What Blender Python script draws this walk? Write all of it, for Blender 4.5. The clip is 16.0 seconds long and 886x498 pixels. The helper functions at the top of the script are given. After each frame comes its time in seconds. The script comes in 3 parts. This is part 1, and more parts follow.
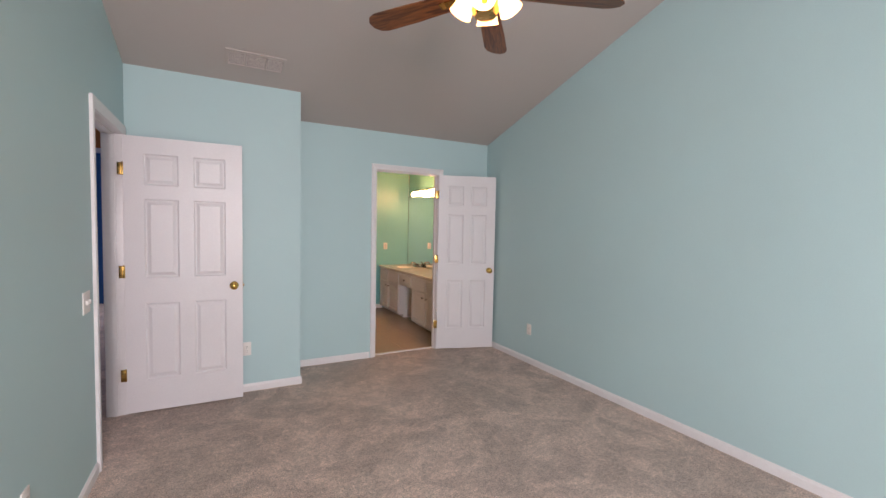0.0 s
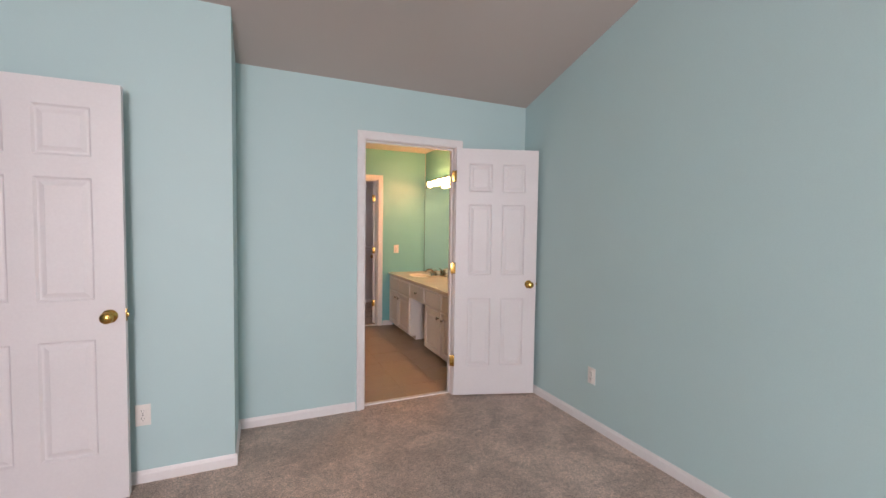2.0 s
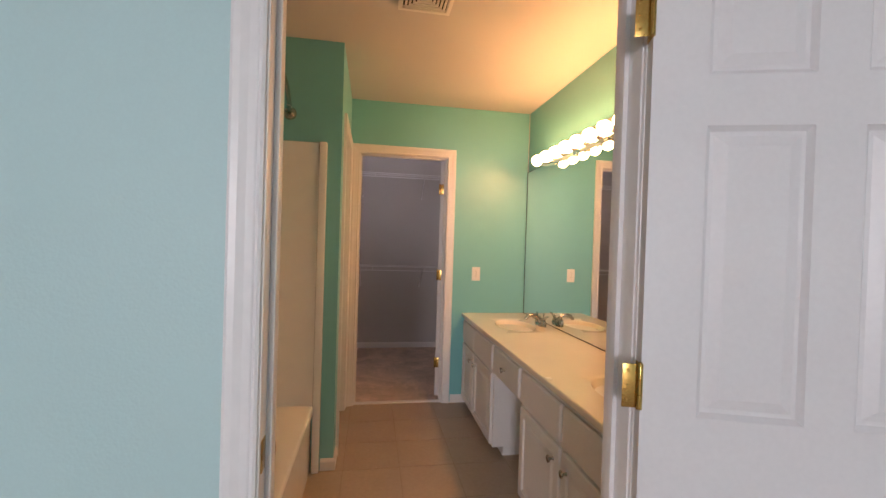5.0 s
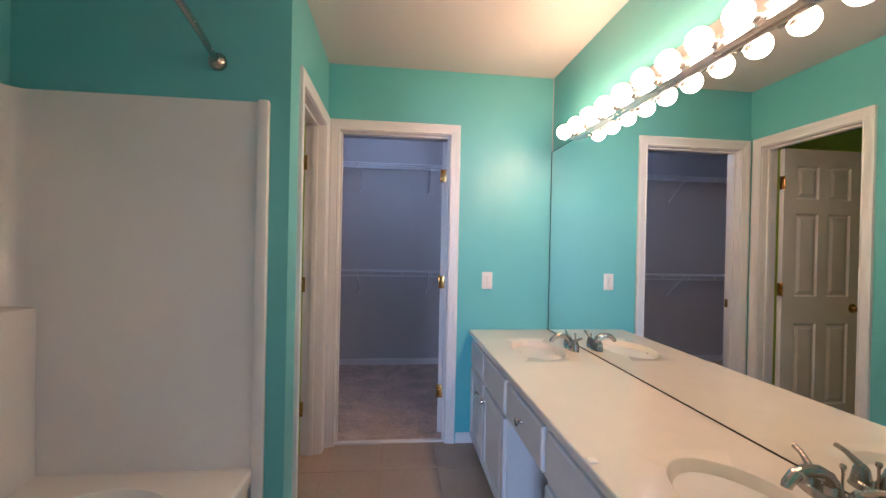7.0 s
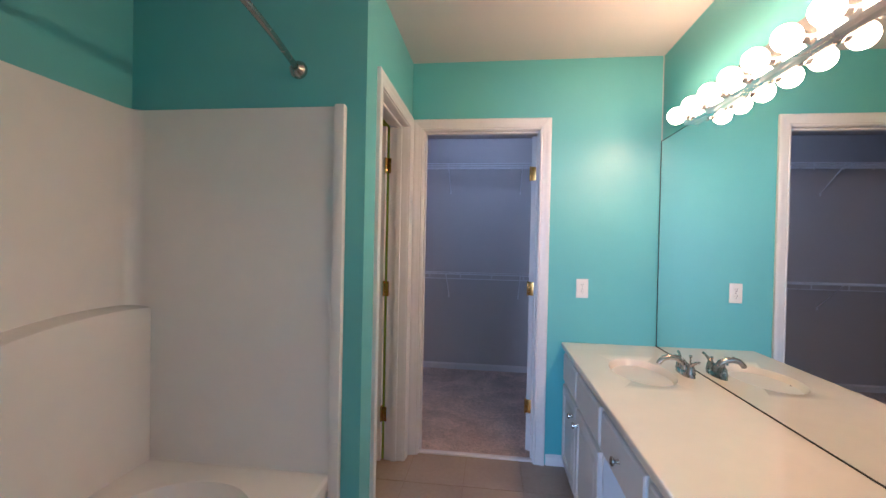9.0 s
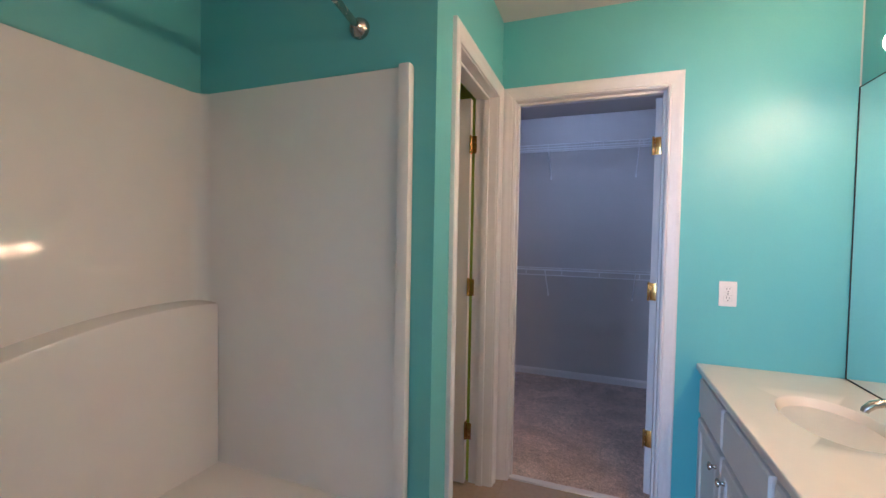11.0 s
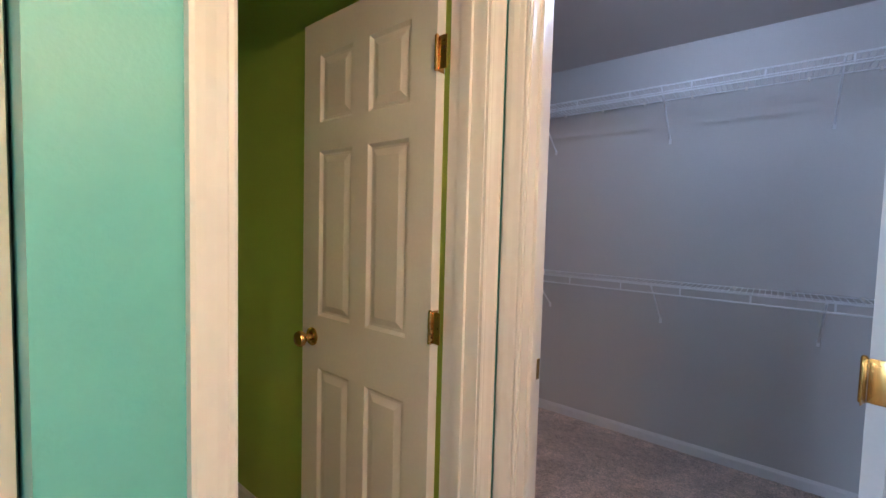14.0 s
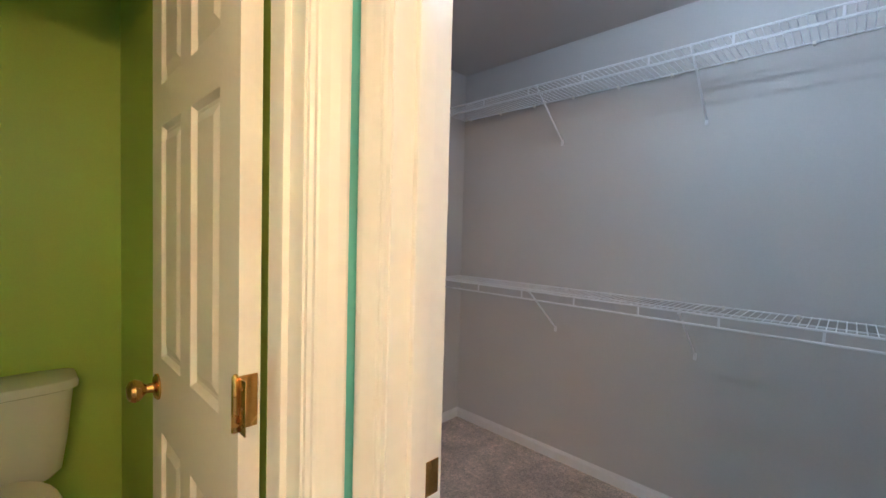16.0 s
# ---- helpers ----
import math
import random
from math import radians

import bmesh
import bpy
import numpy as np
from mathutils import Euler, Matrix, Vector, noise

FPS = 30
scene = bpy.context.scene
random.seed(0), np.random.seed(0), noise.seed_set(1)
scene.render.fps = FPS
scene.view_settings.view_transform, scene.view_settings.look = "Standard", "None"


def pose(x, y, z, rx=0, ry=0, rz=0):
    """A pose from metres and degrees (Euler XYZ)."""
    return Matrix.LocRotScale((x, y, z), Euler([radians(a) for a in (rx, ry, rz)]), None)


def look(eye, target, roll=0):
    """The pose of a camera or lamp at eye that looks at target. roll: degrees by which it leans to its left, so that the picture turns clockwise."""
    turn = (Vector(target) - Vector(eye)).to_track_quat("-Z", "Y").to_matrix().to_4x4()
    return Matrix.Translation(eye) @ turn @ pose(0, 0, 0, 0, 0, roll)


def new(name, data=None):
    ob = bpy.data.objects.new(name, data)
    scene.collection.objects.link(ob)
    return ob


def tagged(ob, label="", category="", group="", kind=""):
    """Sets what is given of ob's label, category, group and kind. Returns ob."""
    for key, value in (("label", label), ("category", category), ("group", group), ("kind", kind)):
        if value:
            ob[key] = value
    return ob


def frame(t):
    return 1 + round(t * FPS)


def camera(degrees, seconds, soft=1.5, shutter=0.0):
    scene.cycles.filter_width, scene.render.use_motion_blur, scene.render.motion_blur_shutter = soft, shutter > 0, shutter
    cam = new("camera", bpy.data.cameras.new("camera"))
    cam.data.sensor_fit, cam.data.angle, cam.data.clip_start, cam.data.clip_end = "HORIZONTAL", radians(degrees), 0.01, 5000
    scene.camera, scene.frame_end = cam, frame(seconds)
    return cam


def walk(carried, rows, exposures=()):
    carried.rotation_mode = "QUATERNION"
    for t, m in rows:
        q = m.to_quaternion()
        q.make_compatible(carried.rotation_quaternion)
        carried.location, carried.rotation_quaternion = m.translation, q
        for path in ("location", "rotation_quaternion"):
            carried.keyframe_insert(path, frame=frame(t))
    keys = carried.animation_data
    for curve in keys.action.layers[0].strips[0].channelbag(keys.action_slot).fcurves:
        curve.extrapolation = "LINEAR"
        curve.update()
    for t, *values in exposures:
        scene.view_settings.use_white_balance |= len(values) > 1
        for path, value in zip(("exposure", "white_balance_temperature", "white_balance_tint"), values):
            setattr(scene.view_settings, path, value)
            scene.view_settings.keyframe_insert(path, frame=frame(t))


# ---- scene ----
cam = camera(93.6, 16.0)
PATH = [
    (0, (1.031, 0.824, 1.419), (1.969, 2.587, 1.319), 1.1),
    (0.5, (1.236, 0.998, 1.365), (2.115, 2.793, 1.283), 0.8),
    (1, (1.417, 1.276, 1.369), (2.274, 3.08, 1.282), 0.7),
    (1.5, (1.581, 1.654, 1.373), (2.438, 3.459, 1.281), 1.0),
    (2, (1.781, 2.046, 1.373), (2.588, 3.874, 1.279), 0.8),
    (2.5, (1.985, 2.439, 1.377), (2.727, 4.294, 1.295), 0.9),
    (3, (2.183, 2.843, 1.39), (2.847, 4.728, 1.308), 0.9),
    (3.5, (2.363, 3.257, 1.403), (2.932, 5.173, 1.327), 0.8),
    (4, (2.551, 3.641, 1.405), (3.016, 5.585, 1.334), 0.7),
    (4.5, (2.631, 4.001, 1.365), (3.019, 5.963, 1.332), 1.6),
    (6.8, (2.935, 5.005, 1.302), (3.161, 6.992, 1.283), 0.6),
    (7, (2.953, 5.009, 1.307), (3.179, 6.996, 1.296), 1.2),
    (7.5, (3.002, 5.060, 1.310), (3.208, 7.049, 1.315), 1.1),
    (8, (3.059, 5.132, 1.322), (3.176, 7.129, 1.334), 1.1),
    (8.5, (3.042, 5.156, 1.329), (2.99, 7.155, 1.328), 1.1),
    (9, (3.031, 5.162, 1.331), (2.791, 7.147, 1.311), 1.2),
    (9.5, (3.032, 5.198, 1.318), (2.61, 7.153, 1.281), 1.4),
    (10, (3.03, 5.264, 1.314), (2.463, 7.181, 1.27), 1.5),
    (10.2, (3.006, 5.31, 1.32), (2.407, 7.217, 1.271), 1.5),
    (12.3, (3.053, 6.045, 1.326), (2.151, 7.828, 1.245), 0.8),
    (12.5, (3.052, 6.142, 1.32), (2.114, 7.906, 1.233), 1.0),
    (13, (3.05, 6.367, 1.323), (2.017, 8.076, 1.232), 1.1),
    (13.5, (3.08, 6.609, 1.342), (1.928, 8.241, 1.24), 1.4),
    (14, (3.114, 6.743, 1.339), (1.861, 8.298, 1.232), 1.5),
    (14.5, (3.151, 6.824, 1.339), (1.824, 8.316, 1.231), 1.5),
    (15, (3.148, 6.925, 1.336), (1.768, 8.368, 1.219), 1.5),
    (15.5, (3.105, 7.122, 1.336), (1.701, 8.543, 1.23), 1.5),
    (16, (3.076, 7.365, 1.345), (1.674, 8.79, 1.268), 1.5),
]

EXPOSURES = [
    (0.0, -0.10, 6650, 29), (2.5, 0.08, 6720, 31), (4.6, -0.03, 6600, 27), (6.6, 0.18, 4270, 16), (10.2, 0.24, 4130, 15), (12.5, 0.45, 4130, 12), (14.5, 0.90, 4500, 5), (15.5, 1.16, 4620, -2), (16.0, 1.32, 4550, -3),
]
walk(cam, [(t, look(eye, target, roll)) for t, eye, target, roll in PATH], EXPOSURES)

# ---- world and light ----
world = bpy.data.worlds.new("sky")
scene.world = world
world.use_nodes = True
wn = world.node_tree.nodes
sky = wn.new("ShaderNodeTexSky")
sky.sky_type, sky.sun_disc = "NISHITA", False
sky.sun_elevation, sky.sun_rotation = radians(40), radians(150)
world.node_tree.links.new(sky.outputs[0], wn["Background"].inputs[0])
wn["Background"].inputs[1].default_value = 0.12

BULB = 68.0        # vanity bulbs
SHADE = 5.0        # fan light shades
CLOSET = 112.0      # closet bulb
WINDOW = 185.0     # daylight through the bedroom window, watts
HALL = 60.0


def area_lamp(name, m, w, h, watts, colour):
    d = bpy.data.lights.new(name, "AREA")
    d.shape, d.size, d.size_y, d.energy, d.color = "RECTANGLE", w, h, watts, colour
    o = new(name, d)
    o.matrix_world = m
    return o


area_lamp("window_daylight", look((1.0, -1.66, 1.6), (1.75, 1.9, 0.1)), 0.95, 1.7, WINDOW, (1.0, 0.97, 0.93))
area_lamp("side_window_daylight", look((-2.1, 9.7, 1.3), (-1.1, 5.4, 1.0)), 1.2, 1.6, HALL, (0.9, 0.95, 1.0))

# ---- materials ----
def material(name, colour, rough=0.5, metal=0.0, vary=0.06, scale=3.0, grain=60.0, bump=0.15, depth=0.002, coat=0.0, spec=0.5):
    """Two scales of colour variation and a fine relief, in metres of the world."""
    m = bpy.data.materials.new(name)
    m.use_nodes = True
    n, l = m.node_tree.nodes, m.node_tree.links
    b = n["Principled BSDF"]
    geo = n.new("ShaderNodeNewGeometry")
    big, fine = n.new("ShaderNodeTexNoise"), n.new("ShaderNodeTexNoise")
    big.inputs["Scale"].default_value, big.inputs["Detail"].default_value = scale, 4
    fine.inputs["Scale"].default_value, fine.inputs["Detail"].default_value = grain, 3
    l.new(geo.outputs["Position"], big.inputs["Vector"]), l.new(geo.outputs["Position"], fine.inputs["Vector"])
    add = n.new("ShaderNodeMath")
    add.operation = "ADD"
    l.new(big.outputs[0], add.inputs[0]), l.new(fine.outputs[0], add.inputs[1])
    ramp = n.new("ShaderNodeMapRange")
    ramp.inputs["From Min"].default_value, ramp.inputs["From Max"].default_value = 0.5, 1.5
    ramp.inputs["To Min"].default_value, ramp.inputs["To Max"].default_value = 1 - vary, 1 + vary
    l.new(add.outputs[0], ramp.inputs["Value"])
    mul = n.new("ShaderNodeVectorMath")
    mul.operation = "SCALE"
    mul.inputs[0].default_value = colour
    l.new(ramp.outputs[0], mul.inputs["Scale"])
    l.new(mul.outputs[0], b.inputs["Base Color"])
    rr = n.new("ShaderNodeMapRange")
    rr.inputs["To Min"].default_value, rr.inputs["To Max"].default_value = max(0.02, rough - 0.06), min(1, rough + 0.06)
    l.new(big.outputs[0], rr.inputs["Value"]), l.new(rr.outputs[0], b.inputs["Roughness"])
    b.inputs["Metallic"].default_value, b.inputs["Coat Weight"].default_value = metal, coat
    b.inputs["Specular IOR Level"].default_value = spec
    bp = n.new("ShaderNodeBump")
    bp.inputs["Strength"].default_value, bp.inputs["Distance"].default_value = bump, depth
    l.new(fine.outputs[0], bp.inputs["Height"]), l.new(bp.outputs[0], b.inputs["Normal"])
    return m


def glowing(name, colour, strength):
    m = bpy.data.materials.new(name)
    m.use_nodes = True
    b = m.node_tree.nodes["Principled BSDF"]
    b.inputs["Base Color"].default_value = (0.9, 0.88, 0.84, 1)
    b.inputs["Emission Color"].default_value = (*colour, 1)
    b.inputs["Emission Strength"].default_value = strength
    b.inputs["Roughness"].default_value = 0.3
    return m


def carpet_material(name, colour):
    """Cut pile: tufts, trodden patches with soft edges and long vacuum marks."""
    m = bpy.data.materials.new(name)
    m.use_nodes = True
    n, l = m.node_tree.nodes, m.node_tree.links
    b = n["Principled BSDF"]
    geo = n.new("ShaderNodeNewGeometry")

    def noise_at(scale, detail, warp=0.0):
        t = n.new("ShaderNodeTexNoise")
        t.inputs["Scale"].default_value, t.inputs["Detail"].default_value, t.inputs["Distortion"].default_value = scale, detail, warp
        l.new(geo.outputs["Position"], t.inputs["Vector"])
        return t

    def spread(src, a, b0, lo, hi):
        r = n.new("ShaderNodeMapRange")
        for k, v in (("From Min", a), ("From Max", b0), ("To Min", lo), ("To Max", hi)):
            r.inputs[k].default_value = v
        l.new(src.outputs[0], r.inputs["Value"])
        return r

    def times(a, c):
        k = n.new("ShaderNodeMath")
        k.operation = "MULTIPLY"
        l.new(a.outputs[0], k.inputs[0]), l.new(c.outputs[0], k.inputs[1])
        return k

    tuft, clump, patch, tread = noise_at(130, 3), noise_at(42, 3, 0.6), noise_at(1.7, 3, 1.4), noise_at(7.5, 4, 1.0)
    v = times(times(spread(tuft, 0.3, 0.7, 0.55, 1.45), spread(clump, 0.3, 0.7, 0.78, 1.22)),
              times(spread(patch, 0.44, 0.56, 0.88, 1.12), spread(tread, 0.40, 0.60, 0.90, 1.10)))
    mul = n.new("ShaderNodeVectorMath")
    mul.operation = "SCALE"
    mul.inputs[0].default_value = colour
    l.new(v.outputs[0], mul.inputs["Scale"])
    l.new(mul.outputs[0], b.inputs["Base Color"])
    b.inputs["Roughness"].default_value = 0.95
    b.inputs["Specular IOR Level"].default_value = 0.1
    b.inputs["Sheen Weight"].default_value = 0.3
    bp = n.new("ShaderNodeBump")
    bp.inputs["Strength"].default_value, bp.inputs["Distance"].default_value = 0.7, 0.012
    l.new(v.outputs[0], bp.inputs["Height"]), l.new(bp.outputs[0], b.inputs["Normal"])
    return m


def wood_material(name, dark, light):
    m = bpy.data.materials.new(name)
    m.use_nodes = True
    n, l = m.node_tree.nodes, m.node_tree.links
    b = n["Principled BSDF"]
    co = n.new("ShaderNodeTexCoord")
    mp = n.new("ShaderNodeMapping")
    mp.inputs["Scale"].default_value = (2.0, 22, 22)
    l.new(co.outputs["Object"], mp.inputs[0])
    t = n.new("ShaderNodeTexNoise")
    t.inputs["Scale"].default_value, t.inputs["Detail"].default_value, t.inputs["Distortion"].default_value = 2.2, 5, 1.2
    l.new(mp.outputs[0], t.inputs["Vector"])
    r = n.new("ShaderNodeValToRGB")
    r.color_ramp.elements[0].position, r.color_ramp.elements[0].color = 0.38, (*dark, 1)
    r.color_ramp.elements[1].position, r.color_ramp.elements[1].color = 0.62, (*light, 1)
    l.new(t.outputs[0], r.inputs[0]), l.new(r.outputs[0], b.inputs["Base Color"])
    b.inputs["Roughness"].default_value = 0.38
    return m


AQUA = material("aqua_wall_paint", (0.452, 0.632, 0.643), 0.55, vary=0.035, scale=1.6, grain=170, bump=0.25, depth=0.0015)
TEAL = material("teal_wall_paint", (0.185, 0.500, 0.525), 0.36, vary=0.04, scale=1.6, grain=150, bump=0.25, depth=0.0015)
GREEN = material("lime_green_wall_paint", (0.470, 0.630, 0.085), 0.42, vary=0.05, scale=1.8, grain=150, bump=0.25, depth=0.0015)
BLUE = material("deep_blue_wall_paint", (0.004, 0.115, 0.36), 0.5, vary=0.05)
ORANGE = material("orange_wall_paint", (0.55, 0.20, 0.04), 0.5, vary=0.05)
CLOSETW = material("closet_off_white_paint", (0.58, 0.56, 0.555), 0.6, vary=0.04, scale=2.0, grain=150, bump=0.25, depth=0.0015)
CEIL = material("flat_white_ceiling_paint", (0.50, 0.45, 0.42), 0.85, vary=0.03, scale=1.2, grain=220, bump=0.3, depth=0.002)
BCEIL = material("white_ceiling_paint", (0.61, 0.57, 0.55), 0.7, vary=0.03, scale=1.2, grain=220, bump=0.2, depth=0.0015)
TRIM = material("white_semigloss_trim", (0.78, 0.76, 0.76), 0.33, vary=0.04, scale=5, grain=40, bump=0.06, depth=0.001)
DOORW = material("white_door_paint", (0.74, 0.72, 0.73), 0.38, vary=0.04, scale=4, grain=90, bump=0.12, depth=0.001)
CABW = material("white_cabinet_paint", (0.70, 0.69, 0.68), 0.35, vary=0.04, scale=6, grain=60, bump=0.08, depth=0.001)
MARBLE = material("cream_cultured_marble", (0.80, 0.74, 0.64), 0.16, vary=0.03, scale=4, grain=14, bump=0.0, coat=0.3)
ACRYLIC = material("white_fibreglass", (0.82, 0.81, 0.80), 0.08, vary=0.03, scale=3, grain=9, bump=0.06, depth=0.004, coat=0.25)
PORC = material("white_porcelain", (0.74, 0.74, 0.70), 0.10, vary=0.02, scale=6, bump=0.0, coat=0.4)
BRASS = material("polished_brass", (0.56, 0.35, 0.10), 0.26, 1.0, vary=0.15, scale=20, grain=120, bump=0.04, depth=0.0005)
NICKEL = material("brushed_nickel", (0.46, 0.43, 0.39), 0.26, 1.0, vary=0.08, scale=20, grain=200, bump=0.05, depth=0.0005)
CHROME = material("polished_chrome", (0.82, 0.80, 0.78), 0.28, 1.0, vary=0.03, bump=0.0)
DARK = material("dark_recess", (0.02, 0.018, 0.016), 0.6)
PLASTIC = material("white_plastic", (0.80, 0.77, 0.73), 0.35, vary=0.02, bump=0.0)
WIRE = material("white_vinyl_coated_wire", (0.80, 0.80, 0.82), 0.35, vary=0.02, bump=0.0)
GROUT = material("grey_beige_grout", (0.350, 0.273, 0.203), 0.9, vary=0.12, scale=8, grain=200, bump=0.4)
CARPET = carpet_material("taupe_cut_pile_carpet", (0.590, 0.460, 0.385))
WOOD = wood_material("stained_oak", (0.075, 0.020, 0.006), (0.26, 0.085, 0.022))
BULBGLOW = glowing("lit_frosted_bulb", (1.0, 0.475, 0.160), BULB)
SHADEGLOW = glowing("lit_frosted_shade", (1.0, 0.52, 0.17), SHADE)
CLOSETGLOW = glowing("lit_closet_bulb", (1.0, 0.92, 0.87), CLOSET)
WINDOWGLOW = glowing("bright_blinds", (0.85, 0.93, 1.0), 1.6)

MIRROR = bpy.data.materials.new("silvered_mirror")
MIRROR.use_nodes = True
mb = MIRROR.node_tree.nodes["Principled BSDF"]
mb.inputs["Base Color"].default_value, mb.inputs["Metallic"].default_value, mb.inputs["Roughness"].default_value = (0.86, 0.89, 0.87, 1), 1.0, 0.0

TILE = material("tan_floor_tile", (0.37, 0.29, 0.215), 0.38, vary=0.13, scale=5, grain=45, bump=0.2, depth=0.0015)
_n, _l = TILE.node_tree.nodes, TILE.node_tree.links
_hue = _n.new("ShaderNodeHueSaturation")
_info = _n.new("ShaderNodeObjectInfo")
_rng = _n.new("ShaderNodeMapRange")
_rng.inputs["To Min"].default_value, _rng.inputs["To Max"].default_value = 0.97, 1.03
_l.new(_info.outputs["Random"], _rng.inputs["Value"]), _l.new(_rng.outputs[0], _hue.inputs["Value"])
_src = _n["Principled BSDF"].inputs["Base Color"].links[0].from_socket
_l.new(_src, _hue.inputs["Color"]), _l.new(_hue.outputs[0], _n["Principled BSDF"].inputs["Base Color"])


# ---- mesh helpers ----
def mesh_object(name, bm, mats, parent=None, smooth=False):
    me = bpy.data.meshes.new(name)
    bmesh.ops.recalc_face_normals(bm, faces=bm.faces)
    bm.to_mesh(me)
    bm.free()
    for m in mats if isinstance(mats, (list, tuple)) else [mats]:
        me.materials.append(m)
    if smooth:
        me.shade_smooth()
        me.set_sharp_from_angle(angle=radians(38))
    o = new(name, me)
    if parent:
        o.parent = parent
    return o


def add_box(bm, x0, x1, y0, y1, z0, z1, bevel=0.0, mat=0, m=None):
    got = bmesh.ops.create_cube(bm, size=1.0)["verts"]
    for v in got:
        v.co = Vector(((x0 + x1) / 2 + v.co.x * (x1 - x0), (y0 + y1) / 2 + v.co.y * (y1 - y0), (z0 + z1) / 2 + v.co.z * (z1 - z0)))
    faces = {f for v in got for f in v.link_faces}
    if bevel:
        edges = list({e for f in faces for e in f.edges})
        res = bmesh.ops.bevel(bm, geom=edges, offset=bevel, segments=2, profile=0.6, affect="EDGES")
        faces = set(res["faces"]) | {f for f in faces if f.is_valid}
        got = list({v for f in faces for v in f.verts})
    for f in faces:
        f.material_index = mat
    if m is not None:
        bmesh.ops.transform(bm, matrix=m, verts=got)
    return got


def box(name, x0, x1, y0, y1, z0, z1, mat, bevel=0.0, parent=None):
    bm = bmesh.new()
    add_box(bm, x0, x1, y0, y1, z0, z1, bevel)
    return mesh_object(name, bm, mat, parent, smooth=bevel > 0)


def empty(name, m=None):
    o = new(name)
    o.empty_display_size = 0.1
    if m is not None:
        o.matrix_world = m
    return o


def add_lathe(bm, profile, seg=24, m=None, mat=0):
    """Revolves (radius, height) pairs about z."""
    rings = []
    for r, h in profile:
        rings.append([bm.verts.new((r * math.cos(2 * math.pi * k / seg), r * math.sin(2 * math.pi * k / seg), h)) for k in range(seg)] if r > 1e-6 else [bm.verts.new((0, 0, h))])
    for a, b in zip(rings, rings[1:]):
        for k in range(seg):
            q = [a[k % len(a)], a[(k + 1) % len(a)], b[(k + 1) % len(b)], b[k % len(b)]]
            q = list(dict.fromkeys(q))
            if len(q) > 2:
                bm.faces.new(q).material_index = mat
    verts = [v for r in rings for v in r]
    if m is not None:
        bmesh.ops.transform(bm, matrix=m, verts=verts)
    return verts


def add_tube(bm, pts, r, seg=8, mat=0, ends=True):
    """A round bar along points; r may be one radius or one for each point."""
    pts = [Vector(p) for p in pts]
    radii = r if isinstance(r, (list, tuple)) else [r] * len(pts)
    rings = []
    for i, p in enumerate(pts):
        t = (pts[min(i + 1, len(pts) - 1)] - pts[max(i - 1, 0)]).normalized()
        side = t.cross(Vector((0, 0, 1)))
        side = side.normalized() if side.length > 1e-4 else Vector((1, 0, 0))
        up = side.cross(t)
        rings.append([bm.verts.new(p + radii[i] * (math.cos(2 * math.pi * k / seg) * side + math.sin(2 * math.pi * k / seg) * up)) for k in range(seg)])
    for a, b in zip(rings, rings[1:]):
        for k in range(seg):
            bm.faces.new((a[k], a[(k + 1) % seg], b[(k + 1) % seg], b[k])).material_index = mat
    if ends:
        bm.faces.new(rings[0]).material_index = mat
        bm.faces.new(rings[-1]).material_index = mat


def wall(name, axis, c0, c1, a0, a1, z1, openings, low, high, inner=None):
    """A wall of thickness c0..c1 across axis, from a0 to a1 along the other, with openings (b0, b1, zlo, zhi); low and high: the paints of its two sides."""
    bm = bmesh.new()

    def piece(p0, p1, q0, q1):
        if p1 - p0 < 1e-4 or q1 - q0 < 1e-4:
            return
        add_box(bm, *((c0, c1, p0, p1) if axis == "x" else (p0, p1, c0, c1)), q0, q1)

    at = a0
    for b0, b1, lo, hi in sorted(openings):
        piece(at, b0, 0, z1)
        piece(b0, b1, 0, lo)
        piece(b0, b1, hi, z1)
        at = b1
    piece(at, a1, 0, z1)
    bm.normal_update()
    k = "xy".index(axis)
    for f in bm.faces:
        f.material_index = 0 if f.normal[k] < -0.5 else 1
    return tagged(mesh_object(name, bm, [low, high]), kind="structure")


CASE = ((0.0, 0.0), (0.0, 0.010), (0.006, 0.013), (0.012, 0.010), (0.016, 0.012), (0.030, 0.014), (0.045, 0.018), (0.058, 0.019), (0.064, 0.016), (0.064, 0.0))


def casing(name, axis, face, side, b0, b1, h, width=0.064, foot=0.0):
    """A moulded, mitred door casing on the wall face; side: the way it stands proud."""
    bm = bmesh.new()
    rows = []
    for u, v in CASE:
        u = u * width / 0.064 + 0.004
        c = face + side * v
        pts = [(b0 - u, foot), (b0 - u, h + u), (b1 + u, h + u), (b1 + u, foot)]
        rows.append([bm.verts.new((c, a, z) if axis == "x" else (a, c, z)) for a, z in pts])
    for p, q in zip(rows, rows[1:]):
        for k in range(3):
            bm.faces.new((p[k], p[k + 1], q[k + 1], q[k]))
    for k in (0, 3):
        bm.faces.new([r[k] for r in rows])
    return tagged(mesh_object(name, bm, TRIM), kind="structure")


